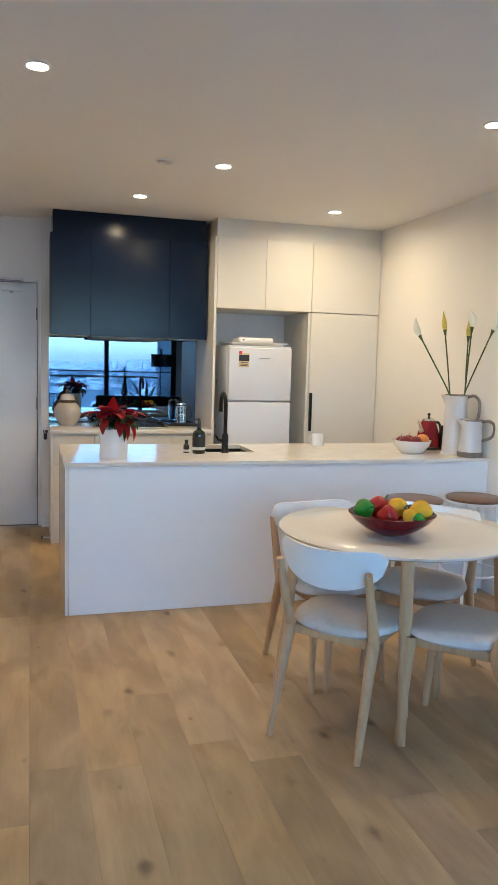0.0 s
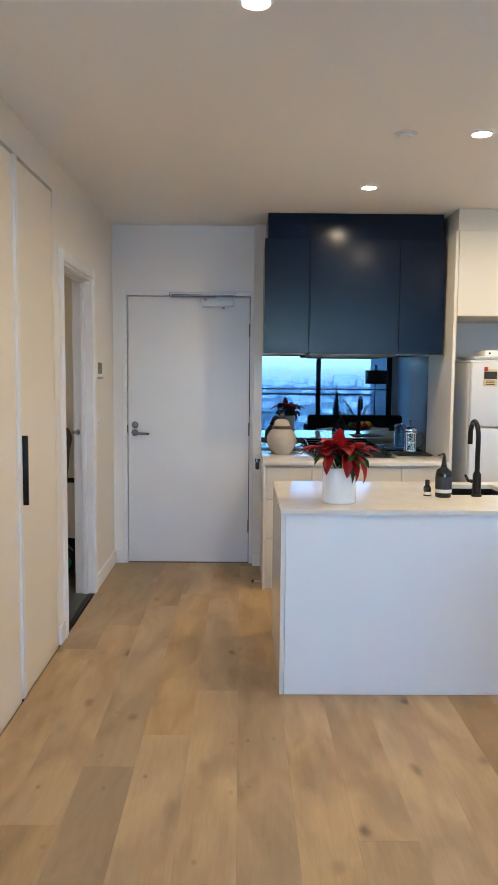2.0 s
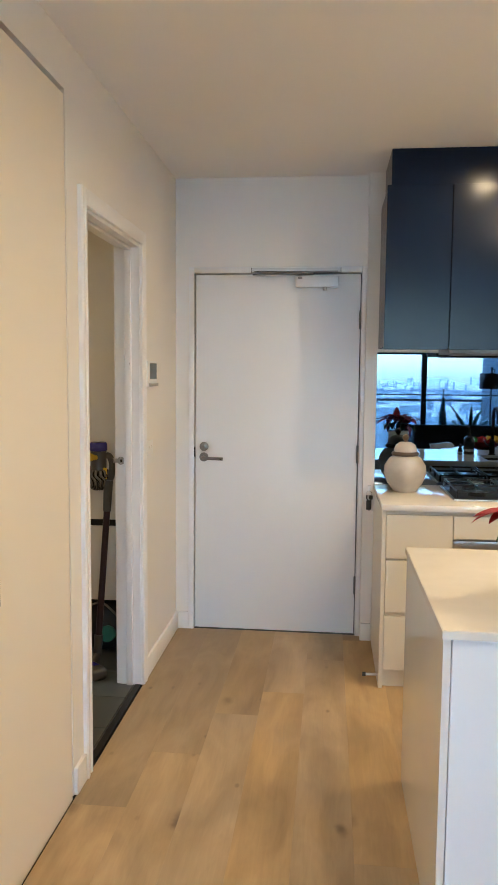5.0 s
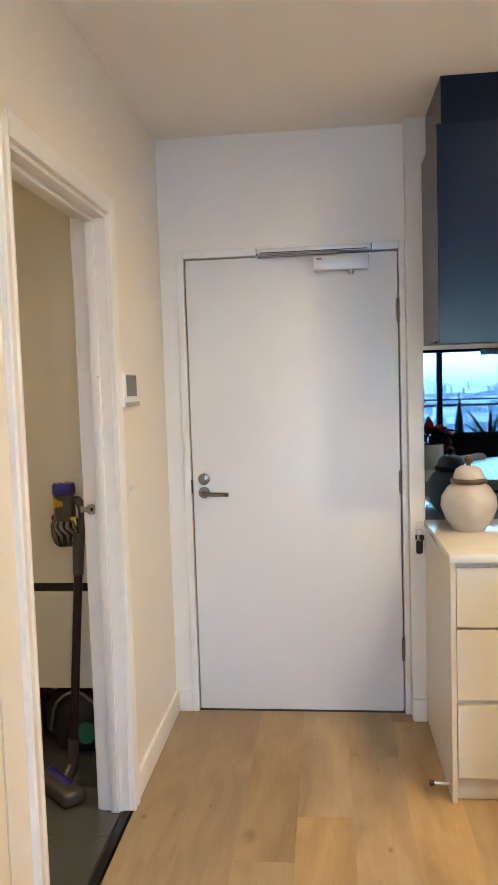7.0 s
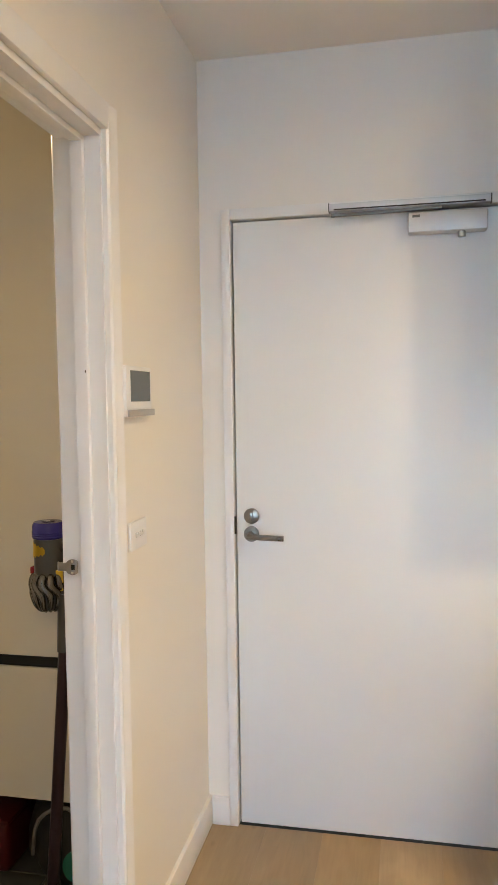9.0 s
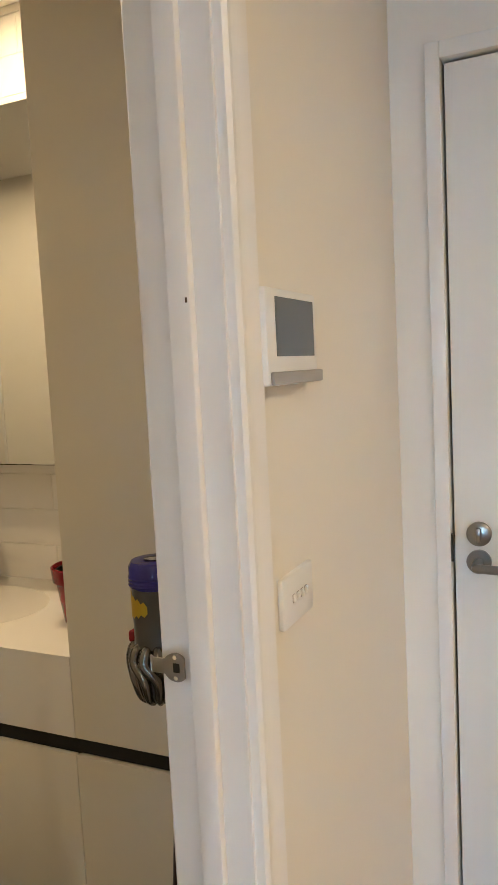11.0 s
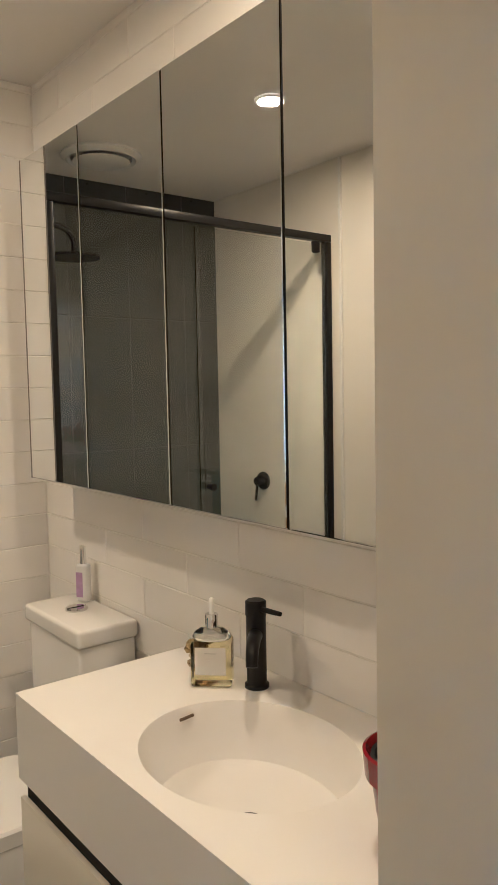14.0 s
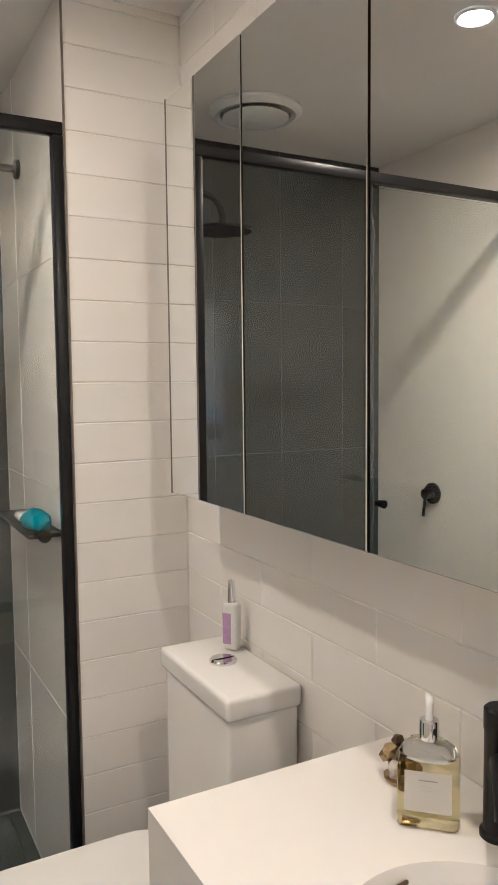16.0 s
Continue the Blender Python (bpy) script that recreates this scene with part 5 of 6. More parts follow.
part("upper_door", B(VX1 + 0.001, BX1 - 0.002, VYF, VYF + 0.0195, 0.731, BCEIL - 0.004, bev=0.001, seg=1), M_LAM, tc)
part("shadow_gap", B(VX1 + 0.001, BX1 - 0.002, VYF + 0.012, VYF + 0.0192, 0.6955, 0.7305), M_VOID, tc, "black recessed finger gap")
part("lower_door", B(VX1 + 0.001, BX1 - 0.002, VYF, VYF + 0.0115, 0.300, 0.695, bev=0.001, seg=1), M_LAM, tc)

tpb = thing("basin_tap", "matt black basin mixer tap", "tap", (-1.385, 6.525, VZ))
ax, ay = -1.385, 6.525
part("body", lathe(bmesh.new(), [(0, VZ), (0.024, VZ), (0.024, VZ + 0.006), (0.0195, VZ + 0.009), (0.0195, VZ + 0.140), (0.0205, VZ + 0.142), (0.0205, VZ + 0.168), (0.017, VZ + 0.171), (0, VZ + 0.171)], 32, ax, ay), M_BLACK, tpb)
dsp = Vector((0.72, -0.69, 0)).normalized()
part("spout", tube(bmesh.new(), [Vector((ax, ay, VZ + 0.105)) + dsp * 0.012, Vector((ax, ay, VZ + 0.108)) + dsp * 0.05, Vector((ax, ay, VZ + 0.098)) + dsp * 0.085, Vector((ax, ay, VZ + 0.075)) + dsp * 0.10], [0.014, 0.013, 0.012, 0.011], 14), M_BLACK, tpb)
part("lever", tube(bmesh.new(), [(ax + 0.015, ay, VZ + 0.156), (ax + 0.075, ay - 0.002, VZ + 0.160)], [0.0055, 0.0045], 10), M_BLACK, tpb)

M_LIQ = mat("yellow_soap_liquid", (0.93, 0.87, 0.56), 0.03, var=0, trans=1.0, ior=1.14)
gb = thing("glass_soap_bottle", "square glass bottle of pale yellow soap", "bottle", (-1.468, 6.475, VZ))
qx, qy = -1.455, 6.47


def rot_box(x0, x1, y0, y1, z0, z1, bev, cx, cy, rz, seg=2):
    bm = B(x0, x1, y0, y1, z0, z1, bev=bev, seg=seg)
    bm.transform(pose(cx, cy, 0, 0, 0, rz))
    return bm


part("soap", rot_box(-0.040, 0.040, -0.027, 0.027, VZ + 0.0005, VZ + 0.090, 0.007, qx, qy, 46, 3), M_LIQ, gb, "pale yellow liquid")
bm = lathe(bmesh.new(), [(0, VZ + 0.0902), (0.031, VZ + 0.0902), (0.033, VZ + 0.095), (0.028, VZ + 0.105), (0.018, VZ + 0.112), (0, VZ + 0.113)], 28, 0, 0, 1.18, 0.78)
bm.transform(pose(qx, qy, 0, 0, 0, 46))
part("bottle", bm, M_GLASS, gb, "clear thick glass shoulder")
lbl = part("label", rot_box(-0.030, 0.030, -0.0282, -0.0274, VZ + 0.026, VZ + 0.080, 0, qx, qy, 46), M_LABEL, gb, "cream paper label")
part("label_line", rot_box(-0.012, 0.012, -0.0288, -0.0283, VZ + 0.068, VZ + 0.0692, 0, qx, qy, 46), mat("grey_print", (0.30, 0.29, 0.27), 0.6, var=0.1), lbl)
for lz in (0.0600, 0.0545):
    part("label_line", rot_box(-0.009, 0.009, -0.0288, -0.0283, VZ + lz, VZ + lz + 0.0008, 0, qx, qy, 46), M_LABEL, lbl)
part("collar", lathe(bmesh.new(), [(0.0130, VZ + 0.1132), (0.0130, VZ + 0.137), (0.012, VZ + 0.139), (0, VZ + 0.139)], 24, qx, qy), M_CHROME, gb, "chrome collar")
part("pump", tube(bmesh.new(), [(qx, qy, VZ + 0.139), (qx, qy, VZ + 0.158), (qx - 0.004, qy + 0.004, VZ + 0.163), (qx - 0.022, qy + 0.016, VZ + 0.160)], [0.005, 0.005, 0.006, 0.004], 10), M_WHITEP, gb)
ox, oy = -1.55, 6.505
orn = thing("glass_ornament", "small dark and gold glass trinket cluster", "ornament", (ox, oy, VZ))
M_GOLD = mat("dull_gold", (0.40, 0.30, 0.15), 0.25, 0.8, var=0.3, scale=40)
part("base", lathe(bmesh.new(), [(0, VZ + 0.0005), (0.024, VZ + 0.0005), (0.028, VZ + 0.008), (0, VZ + 0.012)], 10, ox, oy), M_GOLD, orn, "", 0)
for k in range(13):
    a, rr, hz = k * 2.4, 0.006 + 0.0016 * k, 0.012 + 0.045 * ((k * 7) % 13) / 13
    bm = bmesh.new()
    bmesh.ops.create_icosphere(bm, subdivisions=1, radius=0.011 + 0.002 * (k % 3))
    bm.transform(pose(ox + rr * math.cos(a), oy + rr * math.sin(a), VZ + hz, 20 * k, 35 * k, 0))
    part("bead", bm, (M_GOLD, M_BRONZE, M_CRACKLE, M_GOLD)[k % 4], orn, "", 0)

cxp, cyp = -0.856, 6.352
cac = thing("potted_cactus", "cactus in a red pot on the vanity", "potted plant", (cxp, cyp, VZ))
part("pot", lathe(bmesh.new(), [(0, VZ + 0.0005), (0.042, VZ + 0.0005), (0.056, VZ + 0.095), (0.063, VZ + 0.096), (0.066, VZ + 0.128), (0.062, VZ + 0.130), (0.056, VZ + 0.118), (0.05, VZ + 0.05), (0, VZ + 0.05)], 36, cxp, cyp), M_RED, cac, "glossy red pot")
part("inner_pot", lathe(bmesh.new(), [(0.0555, VZ + 0.09), (0.0560, VZ + 0.122), (0.051, VZ + 0.122), (0.050, VZ + 0.09)], 32, cxp, cyp), M_BLACKP, cac)
part("soil", lathe(bmesh.new(), [(0.050, VZ + 0.108), (0, VZ + 0.110)], 24, cxp, cyp), M_SOIL, cac)
M_PEB = mat("tan_pebbles", (0.24, 0.17, 0.10), 0.6, var=0.25, scale=40, rand=0.3)
prng = random.Random(3)
for k in range(60):
    a, r = prng.uniform(0, 6.28), 0.046 * math.sqrt(prng.random())
    s = prng.uniform(0.0025, 0.0042)
    part("pebble", lathe(bmesh.new(), [(0, VZ + 0.108), (s, VZ + 0.110), (s * 0.8, VZ + 0.115), (0, VZ + 0.117)], 7, cxp + r * math.cos(a), cyp + r * math.sin(a)), M_PEB, cac)
M_CACT = mat("dusty_green_cactus", (0.055, 0.10, 0.045), 0.6, var=0.2, scale=30)


def cactus_stem(x, y, z0, z1, r):
    bm = bmesh.new()
    n, rings = 32, []
    for k in range(13):
        t = k / 12
        rr = r * (0.75 + 0.25 * math.sin(math.pi * min(t * 1.2, 1))) * math.sqrt(max(0.02, 1 - max(0, (t - 0.75) / 0.25) ** 2))
        rings.append([bm.verts.new((x + rr * (1 + 0.14 * math.cos(8 * 2 * math.pi * i / n)) * math.cos(2 * math.pi * i / n), y + rr * (1 + 0.14 * math.cos(8 * 2 * math.pi * i / n)) * math.sin(2 * math.pi * i / n), z0 + (z1 - z0) * t)) for i in range(n)])
    for a, b in zip(rings, rings[1:]):
        for i in range(n):
            bm.faces.new((a[i], a[(i + 1) % n], b[(i + 1) % n], b[i]))
    bm.faces.new(rings[-1])
    return bm


part("stem", cactus_stem(cxp + 0.01, cyp + 0.005, VZ + 0.108, VZ + 0.24, 0.014), M_CACT, cac)
part("stem", cactus_stem(cxp - 0.022, cyp + 0.012, VZ + 0.108, VZ + 0.155, 0.011), M_CACT, cac)

# mirror cabinet
MY, MZ0, MZ1 = 6.457, 1.239, 2.109
mc = thing("mirror_cabinet", "wide mirrored cabinet hung above the vanity", "mirror cabinet", (-1.52, 6.52, MZ0))
part("body", B(-2.293, -0.745, MY + 0.020, VB, MZ0 + 0.002, MZ1 - 0.002), M_LAM, mc)
for x0, x1 in ((-2.295, -1.942), (-1.942, -1.571), (-1.571, -1.210), (-1.210, -0.744)):
    dd = part("mirror_door", B(x0 + 0.0015, x1 - 0.0015, MY + 0.006, MY + 0.019, MZ0, MZ1), M_VOID, mc)
    part("mirror", B(x0 + 0.0035, x1 - 0.0035, MY, MY + 0.0055, MZ0 + 0.002, MZ1 - 0.002, bev=0.0015, seg=1), M_MIRROR, dd, "bevelled mirror glass", 0)

part("edge_trim", B(-2.2985, -2.2952, MY, MY + 0.02, MZ0, MZ1), M_DZINC, mc, "dark metal edge")

# toilet
to = thing("toilet", "white ceramic close-coupled toilet with square cistern", "toilet", (-2.13, 6.3, 0))
part("cistern", B(-2.277, -1.960, 6.425, 6.585, 0.415, 0.842, bev=0.010, seg=3), M_CERAM, to)
part("cistern_lid", B(-2.290, -1.946, 6.416, 6.586, 0.8425, 0.890, bev=0.011, seg=4), M_CERAM, to)
bt = part("flush_button", lathe(bmesh.new(), [(0.030, 0.8905), (0.030, 0.895), (0.027, 0.898), (0, 0.897)], 28, -2.13, 6.50), M_CHROME, to, "chrome dual flush button")
part("button_split", B(-2.131, -2.129, 6.473, 6.527, 0.8972, 0.8985), M_VOID, bt)


def pan_ring(bm, w, y0, y1, z):
    pts = []
    n = 64
    for i in range(n):
        a = 2 * math.pi * i / n
        c, s = math.cos(a), math.sin(a)
        k = (abs(c) ** 9 + abs(s) ** 9) ** (-1 / 9) if z > 0.41 else (abs(c) ** 3 + abs(s) ** 3) ** (-1 / 3)
        pts.append(bm.verts.new((-2.13 + w * k * c, (y0 + y1) / 2 + (y1 - y0) / 2 * k * s, z)))
    return pts


def skin(rings):
    bm = bmesh.new()
    rs = [pan_ring(bm, *r) for r in rings]
    for a, b in zip(rs, rs[1:]):
        for i in range(len(a)):
            bm.faces.new((a[i], a[(i + 1) % len(a)], b[(i + 1) % len(a)], b[i]))
    bm.faces.new(rs[0][::-1]), bm.faces.new(rs[-1])
    bmesh.ops.recalc_face_normals(bm, faces=bm.faces[:])
    return bm


part("pan", skin([(0.155, 6.02, 6.585, 0.002), (0.158, 6.01, 6.585, 0.05), (0.175, 5.96, 6.585, 0.30), (0.182, 5.94, 6.585, 0.405), (0.178, 5.945, 6.58, 0.412)]), M_CERAM, to)
part("seat_lid", skin([(0.180, 5.935, 6.405, 0.4135), (0.186, 5.928, 6.408, 0.418), (0.186, 5.928, 6.408, 0.452), (0.180, 5.935, 6.402, 0.459)]), M_CERAM, to, "closed white seat lid")
hs = thing("hand_soap", "white and lilac pump bottle on the cistern", "bottle", (-2.19, 6.555, 0.89))
part("bottle", rot_box(-0.018, 0.018, -0.014, 0.014, 0.8905, 0.998, 0.008, -2.19, 6.553, 35, 3), M_WHITEP, hs)
part("label", rot_box(-0.016, 0.004, -0.0150, -0.0142, 0.905, 0.975, 0, -2.19, 6.553, 35), mat("lilac_print", (0.45, 0.30, 0.52), 0.5, var=0.15, scale=60), hs, "lilac printed label")
part("pump", tube(bmesh.new(), [(-2.19, 6.553, 0.998), (-2.19, 6.553, 1.044), (-2.178, 6.545, 1.047)], [0.010, 0.008, 0.006], 12), M_CHROME, hs)

# shower screen, rose, mixer, shelf
ss = thing("shower_screen", "clear glass shower screen in a black frame", "shower screen", (BX0, 5.65, 0))
fx0, fx1 = BX0 - 0.030, BX0 + 0.005
part("wall_post", B(fx0, fx1, SY1 - 0.026, SY1 - 0.001, 0.03, 2.072, bev=0.003), M_BLACK, ss)
part("wall_post", B(fx0, fx1, BY0 + 0.001, BY0 + 0.030, 0.03, 2.072, bev=0.003), M_BLACK, ss)
part("top_rail", B(fx0, fx1, BY0 + 0.001, SY1 - 0.001, 2.073, 2.102, bev=0.003), M_BLACK, ss)
part("bottom_rail", B(fx0, fx1, BY0 + 0.001, SY1 - 0.001, 0.003, 0.0295, bev=0.003), M_BLACK, ss)
g1 = part("fixed_pane", B(BX0 - 0.018, BX0 - 0.012, 5.70, SY1 - 0.027, 0.031, 2.071), M_GLASS, ss)
g2 = part("door_pane", B(BX0 - 0.010, BX0 - 0.004, BY0 + 0.032, 5.725, 0.035, 2.06), M_GLASS, ss)
for g in (g1, g2):
    g.visible_shadow = False
part("knob", tube(bmesh.new(), [(BX0 - 0.004, 5.69, 1.12), (BX0 + 0.03, 5.69, 1.12)], [0.010, 0.013], 16), M_BLACK, g2, "black door knob")
part("pivot", B(BX0 - 0.012, BX0 + 0.012, BY0 + 0.07, BY0 + 0.105, 2.022, 2.07, bev=0.008), M_BLACK, g2)
setting("trim_nib", B(BX0 + 0.004, BX0 + 0.0115, SY1 - 0.0012, SY1 + 0.003, 0.015, BCEIL - 0.002), M_DZINC, "thin dark metal tile edge trim", "trim")
setting("trim_shower", B(BX0 + 0.055, BX0 + 0.067, BY0 + 0.0005, BY0 + 0.012, 0.003, BCEIL - 0.002, bev=0.002), M_TRIM, "pale tile edge trim beside the shower screen", "trim")
sh = thing("shower_rose", "black wall-mounted shower arm and round rose", "shower head", (-3.02, SY1, 2.12))
part("flange", tube(bmesh.new(), [(-3.02, SY1 - 0.001, 2.12), (-3.02, SY1 - 0.012, 2.12)], 0.028, 20), M_BLACK, sh)
part("arm", tube(bmesh.new(), [(-3.02, SY1 - 0.012, 2.12), (-3.02, SY1 - 0.22, 2.12), (-3.02, SY1 - 0.30, 2.105), (-3.02, SY1 - 0.33, 2.06), (-3.02, SY1 - 0.33, 2.02)], 0.011, 12), M_BLACK, sh)
part("rose", lathe(bmesh.new(), [(0, 2.02), (0.02, 2.02), (0.10, 2.008), (0.10, 1.998), (0, 1.998)], 36, -3.02, SY1 - 0.33), M_BLACK, sh)
mx_ = thing("shower_mixer", "dark round shower mixer on the wall", "shower mixer", (-2.98, BY0, 1.045))
part("plate", tube(bmesh.new(), [(-2.98, BY0 + 0.001, 1.045), (-2.98, BY0 + 0.012, 1.045)], 0.042, 28), M_BLACK, mx_)
part("body", tube(bmesh.new(), [(-2.98, BY0 + 0.012, 1.045), (-2.98, BY0 + 0.05, 1.045)], 0.020, 20), M_BLACK, mx_)
part("lever", tube(bmesh.new(), [(-2.98, BY0 + 0.042, 1.045), (-2.99, BY0 + 0.046, 0.955)], 0.006, 10), M_BLACK, mx_)
sf = thing("shower_shelf", "black shelf on the shower wall", "shelf", (-2.85, SY1, 1.10))
part("shelf", B(-3.05, -2.62, SY1 - 0.09, SY1 - 0.001, 1.10, 1.112, bev=0.003), M_BLACK, sf)
part("end_knob", tube(bmesh.new(), [(-2.619, SY1 - 0.052, 1.108), (-2.602, SY1 - 0.052, 1.108)], 0.017, 20), M_BLACK, sf)
M_TEAL = mat("teal_terry_cloth", (0.01, 0.17, 0.24), 0.9, var=0.2, scale=60, bump=0.6, bscale=500)


def cloth_lump(name, label, x, y, z, a, b, h):
    bm = bmesh.new()
    bmesh.ops.create_icosphere(bm, subdivisions=3, radius=1.0)
    for v in bm.verts:
        k = 1 + 0.22 * noise.noise(v.co * 2.3)
        v.co = Vector((x + a * v.co.x * k, y + b * v.co.y * k, z + h * max(0, (v.co.z * k + 0.55))))
    return solid(name, bm, M_TEAL, label, "cloth", 70)


cloth_lump("wash_cloth", "crumpled teal wash cloth on the shower shelf", -2.71, SY1 - 0.05, 1.1125, 0.075, 0.036, 0.032)
solid("soap_bar", B(-2.88, -2.80, SY1 - 0.075, SY1 - 0.025, 1.1125, 1.135, bev=0.01, seg=3), M_CERAM, "white soap bar on the shower shelf", "soap")
rl = thing("towel_rail", "black towel rail on the cream wall", "towel rail", (-1.85, BY0, 1.06))
part("rail", tube(bmesh.new(), [(-2.09, BY0 + 0.06, 1.06), (-1.55, BY0 + 0.06, 1.06)], 0.010, 12), M_BLACK, rl)
for xx in (-2.05, -1.59):
    part("bracket", tube(bmesh.new(), [(xx, BY0 + 0.001, 1.06), (xx, BY0 + 0.06, 1.06)], 0.009, 12), M_BLACK, rl)
bm = bmesh.new()
rows = []
for k in range(15):
    t = -1 + 2 * k / 14
    y = BY0 + 0.06 + (0.018 if t < 0 else -0.018) * (1 - max(0, 1 - abs(t) * 7))
    z = 1.076 - max(0, abs(t) - 0.07) * (0.55 if t < 0 else 0.45)
    rows.append([bm.verts.new((-2.03 + 0.04 * i, y + 0.004 * math.sin(i * 1.3 + k * 0.4), z)) for i in range(8)])
for a, b in zip(rows, rows[1:]):
    for i in range(7):
        bm.faces.new((a[i], a[i + 1], b[i + 1], b[i]))
bmesh.ops.solidify(bm, geom=bm.faces[:], thickness=0.006)
solid("towel", bm, M_TEAL, "teal towel folded over the black rail", "towel", 70)

# bathroom ceiling fittings
for px, py, watts in BATH_LIGHTS:
    dl = thing("downlight", "round recessed bathroom downlight, switched on", "downlight", (px, py, BCEIL), group="ceiling downlights")
    part("ring", lathe(bmesh.new(), [(0.040, BCEIL - 0.001), (0.052, BCEIL - 0.001), (0.052, BCEIL - 0.005), (0.044, BCEIL - 0.009), (0.040, BCEIL - 0.007), (0.040, BCEIL - 0.001)], 32, px, py), M_WHITEP, dl)
    part("diffuser", lathe(bmesh.new(), [(0, BCEIL - 0.006), (0.0395, BCEIL - 0.006), (0.0395, BCEIL - 0.002), (0, BCEIL - 0.002)], 32, px, py), M_LED, dl, "glowing warm diffuser")
ef = thing("exhaust_fan", "round white ceiling exhaust fan", "exhaust fan", (-2.975, 5.85, BCEIL))
part("collar", lathe(bmesh.new(), [(0.12, BCEIL - 0.001), (0.155, BCEIL - 0.001), (0.158, BCEIL - 0.012), (0.135, BCEIL - 0.026), (0.12, BCEIL - 0.02), (0.12, BCEIL - 0.001)], 40, -2.975, 5.85), M_WHITEP, ef)
part("disc", lathe(bmesh.new(), [(0, BCEIL - 0.022), (0.10, BCEIL - 0.022), (0.112, BCEIL - 0.030), (0.10, BCEIL - 0.036), (0, BCEIL - 0.038)], 40, -2.975, 5.85), M_WHITEP, ef)

# stick vacuum leaning in the doorway corner
M_VBLUE = mat("violet_blue_plastic", (0.030, 0.025, 0.20), 0.25, var=0.08)
M_VGREY = mat("dark_grey_plastic", (0.07, 0.065, 0.06), 0.3, 0.3, var=0.1)
M_CYC = mat("metallic_grey_plastic", (0.17, 0.155, 0.14), 0.16, 0.9, var=0.1)
M_VYEL = mat("yellow_sticker", (0.70, 0.47, 0.02), 0.45, var=0.05)
vx, vy = -0.455, 6.04
vc = thing("stick_vacuum", "upright cordless stick vacuum, violet and grey", "vacuum cleaner", (-0.43, 6.0, 0))
part("motor_cap", lathe(bmesh.new(), [(0.040, 1.103), (0.043, 1.106), (0.043, 1.138), (0.038, 1.147), (0, 1.148)], 36, vx, vy), M_VBLUE, vc, "violet-blue motor cap")
part("cap_badge", lathe(bmesh.new(), [(0, 1.1484), (0.017, 1.1484), (0.017, 1.1494), (0, 1.1494)], 24, vx, vy), M_BLACKP, vc, "round dark badge")
for k in range(3):
    bb = B(-0.010 + 0.002 * k, 0.010 - 0.002 * k, -0.0012, 0.0012, 0, 0.0006)
    bb.transform(pose(vx - 0.004 + 0.005 * k, vy - 0.003 - 0.0045 * k, 1.1495, 0, 0, 40))
    part("badge_mark", bb, M_LABEL, vc, "pale printed bar")
for k in range(3):
    part("vent_ring", lathe(bmesh.new(), [(0.0432, 1.107 + k * 0.006), (0.0444, 1.109 + k * 0.006), (0.0432, 1.111 + k * 0.006)], 36, vx, vy), M_VBLUE, vc)
part("motor_body", lathe(bmesh.new(), [(0, 1.005), (0.041, 1.005), (0.040, 1.015), (0.040, 1.1025), (0, 1.1025)], 36, vx, vy), M_VGREY, vc, "dark grey motor body")
bm = bmesh.new()
rows = []
for i in range(11):
    a = radians(196 + i * 8.5)
    rows.append([bm.verts.new((vx + 0.0415 * math.cos(a), vy + 0.0415 * math.sin(a), 1.052 - 0.005 * (i % 2) + 0.0015 * i)), bm.verts.new((vx + 0.0415 * math.cos(a), vy + 0.0415 * math.sin(a), 1.098 - 0.002 * i + 0.006 * (i % 2)))])
for a, b in zip(rows, rows[1:]):
    bm.faces.new((a[0], b[0], b[1], a[1]))
bmesh.ops.solidify(bm, geom=bm.faces[:], thickness=0.0008)
part("sticker", bm, M_VYEL, vc, "yellow zigzag sticker")
part("release_catch", B(vx - 0.048, vx - 0.036, vy - 0.02, vy + 0.004, 1.006, 1.026, bev=0.004), M_RED, vc, "red release catch")
part("cyclone_core", lathe(bmesh.new(), [(0, 0.905), (0.026, 0.908), (0.036, 0.925), (0.038, 1.004), (0, 1.004)], 32, vx, vy), M_VGREY, vc)
for k in range(12):
    a = 2 * math.pi * k / 12
    c, s = math.cos(a), math.sin(a)
    e, f = math.cos(a + 0.45), math.sin(a + 0.45)
    part("cyclone", tube(bmesh.new(), [(vx + 0.030 * c, vy + 0.030 * s, 1.006), (vx + 0.041 * c, vy + 0.041 * s, 1.000), (vx + 0.046 * c, vy + 0.046 * s, 0.980), (vx + 0.045 * e, vy + 0.045 * f, 0.955), (vx + 0.036 * e, vy + 0.036 * f, 0.920), (vx + 0.022 * e, vy + 0.022 * f, 0.907)], [0.008, 0.0105, 0.0105, 0.0095, 0.007, 0.004], 12), M_CYC, vc)
hx = -0.402
part("neck", tube(bmesh.new(), [(vx + 0.03, vy, 0.95), (hx, vy - 0.01, 0.945)], [0.03, 0.024], 16), M_VGREY, vc)
part("grip", tube(bmesh.new(), [(vx + 0.035, vy, 1.075), (hx, vy, 1.08), (hx + 0.018, vy, 1.04), (hx + 0.012, vy, 0.98), (hx, vy, 0.95)], [0.014, 0.016, 0.018, 0.018, 0.016], 14), M_VGREY, vc)
part("grip_tag", B(hx - 0.024, hx - 0.004, vy - 0.026, vy - 0.020, 0.965, 1.02), M_VYEL, vc)
part("collar", tube(bmesh.new(), [(hx, vy - 0.01, 0.955), (hx - 0.006, vy - 0.02, 0.80)], [0.024, 0.020], 18), M_VGREY, vc)
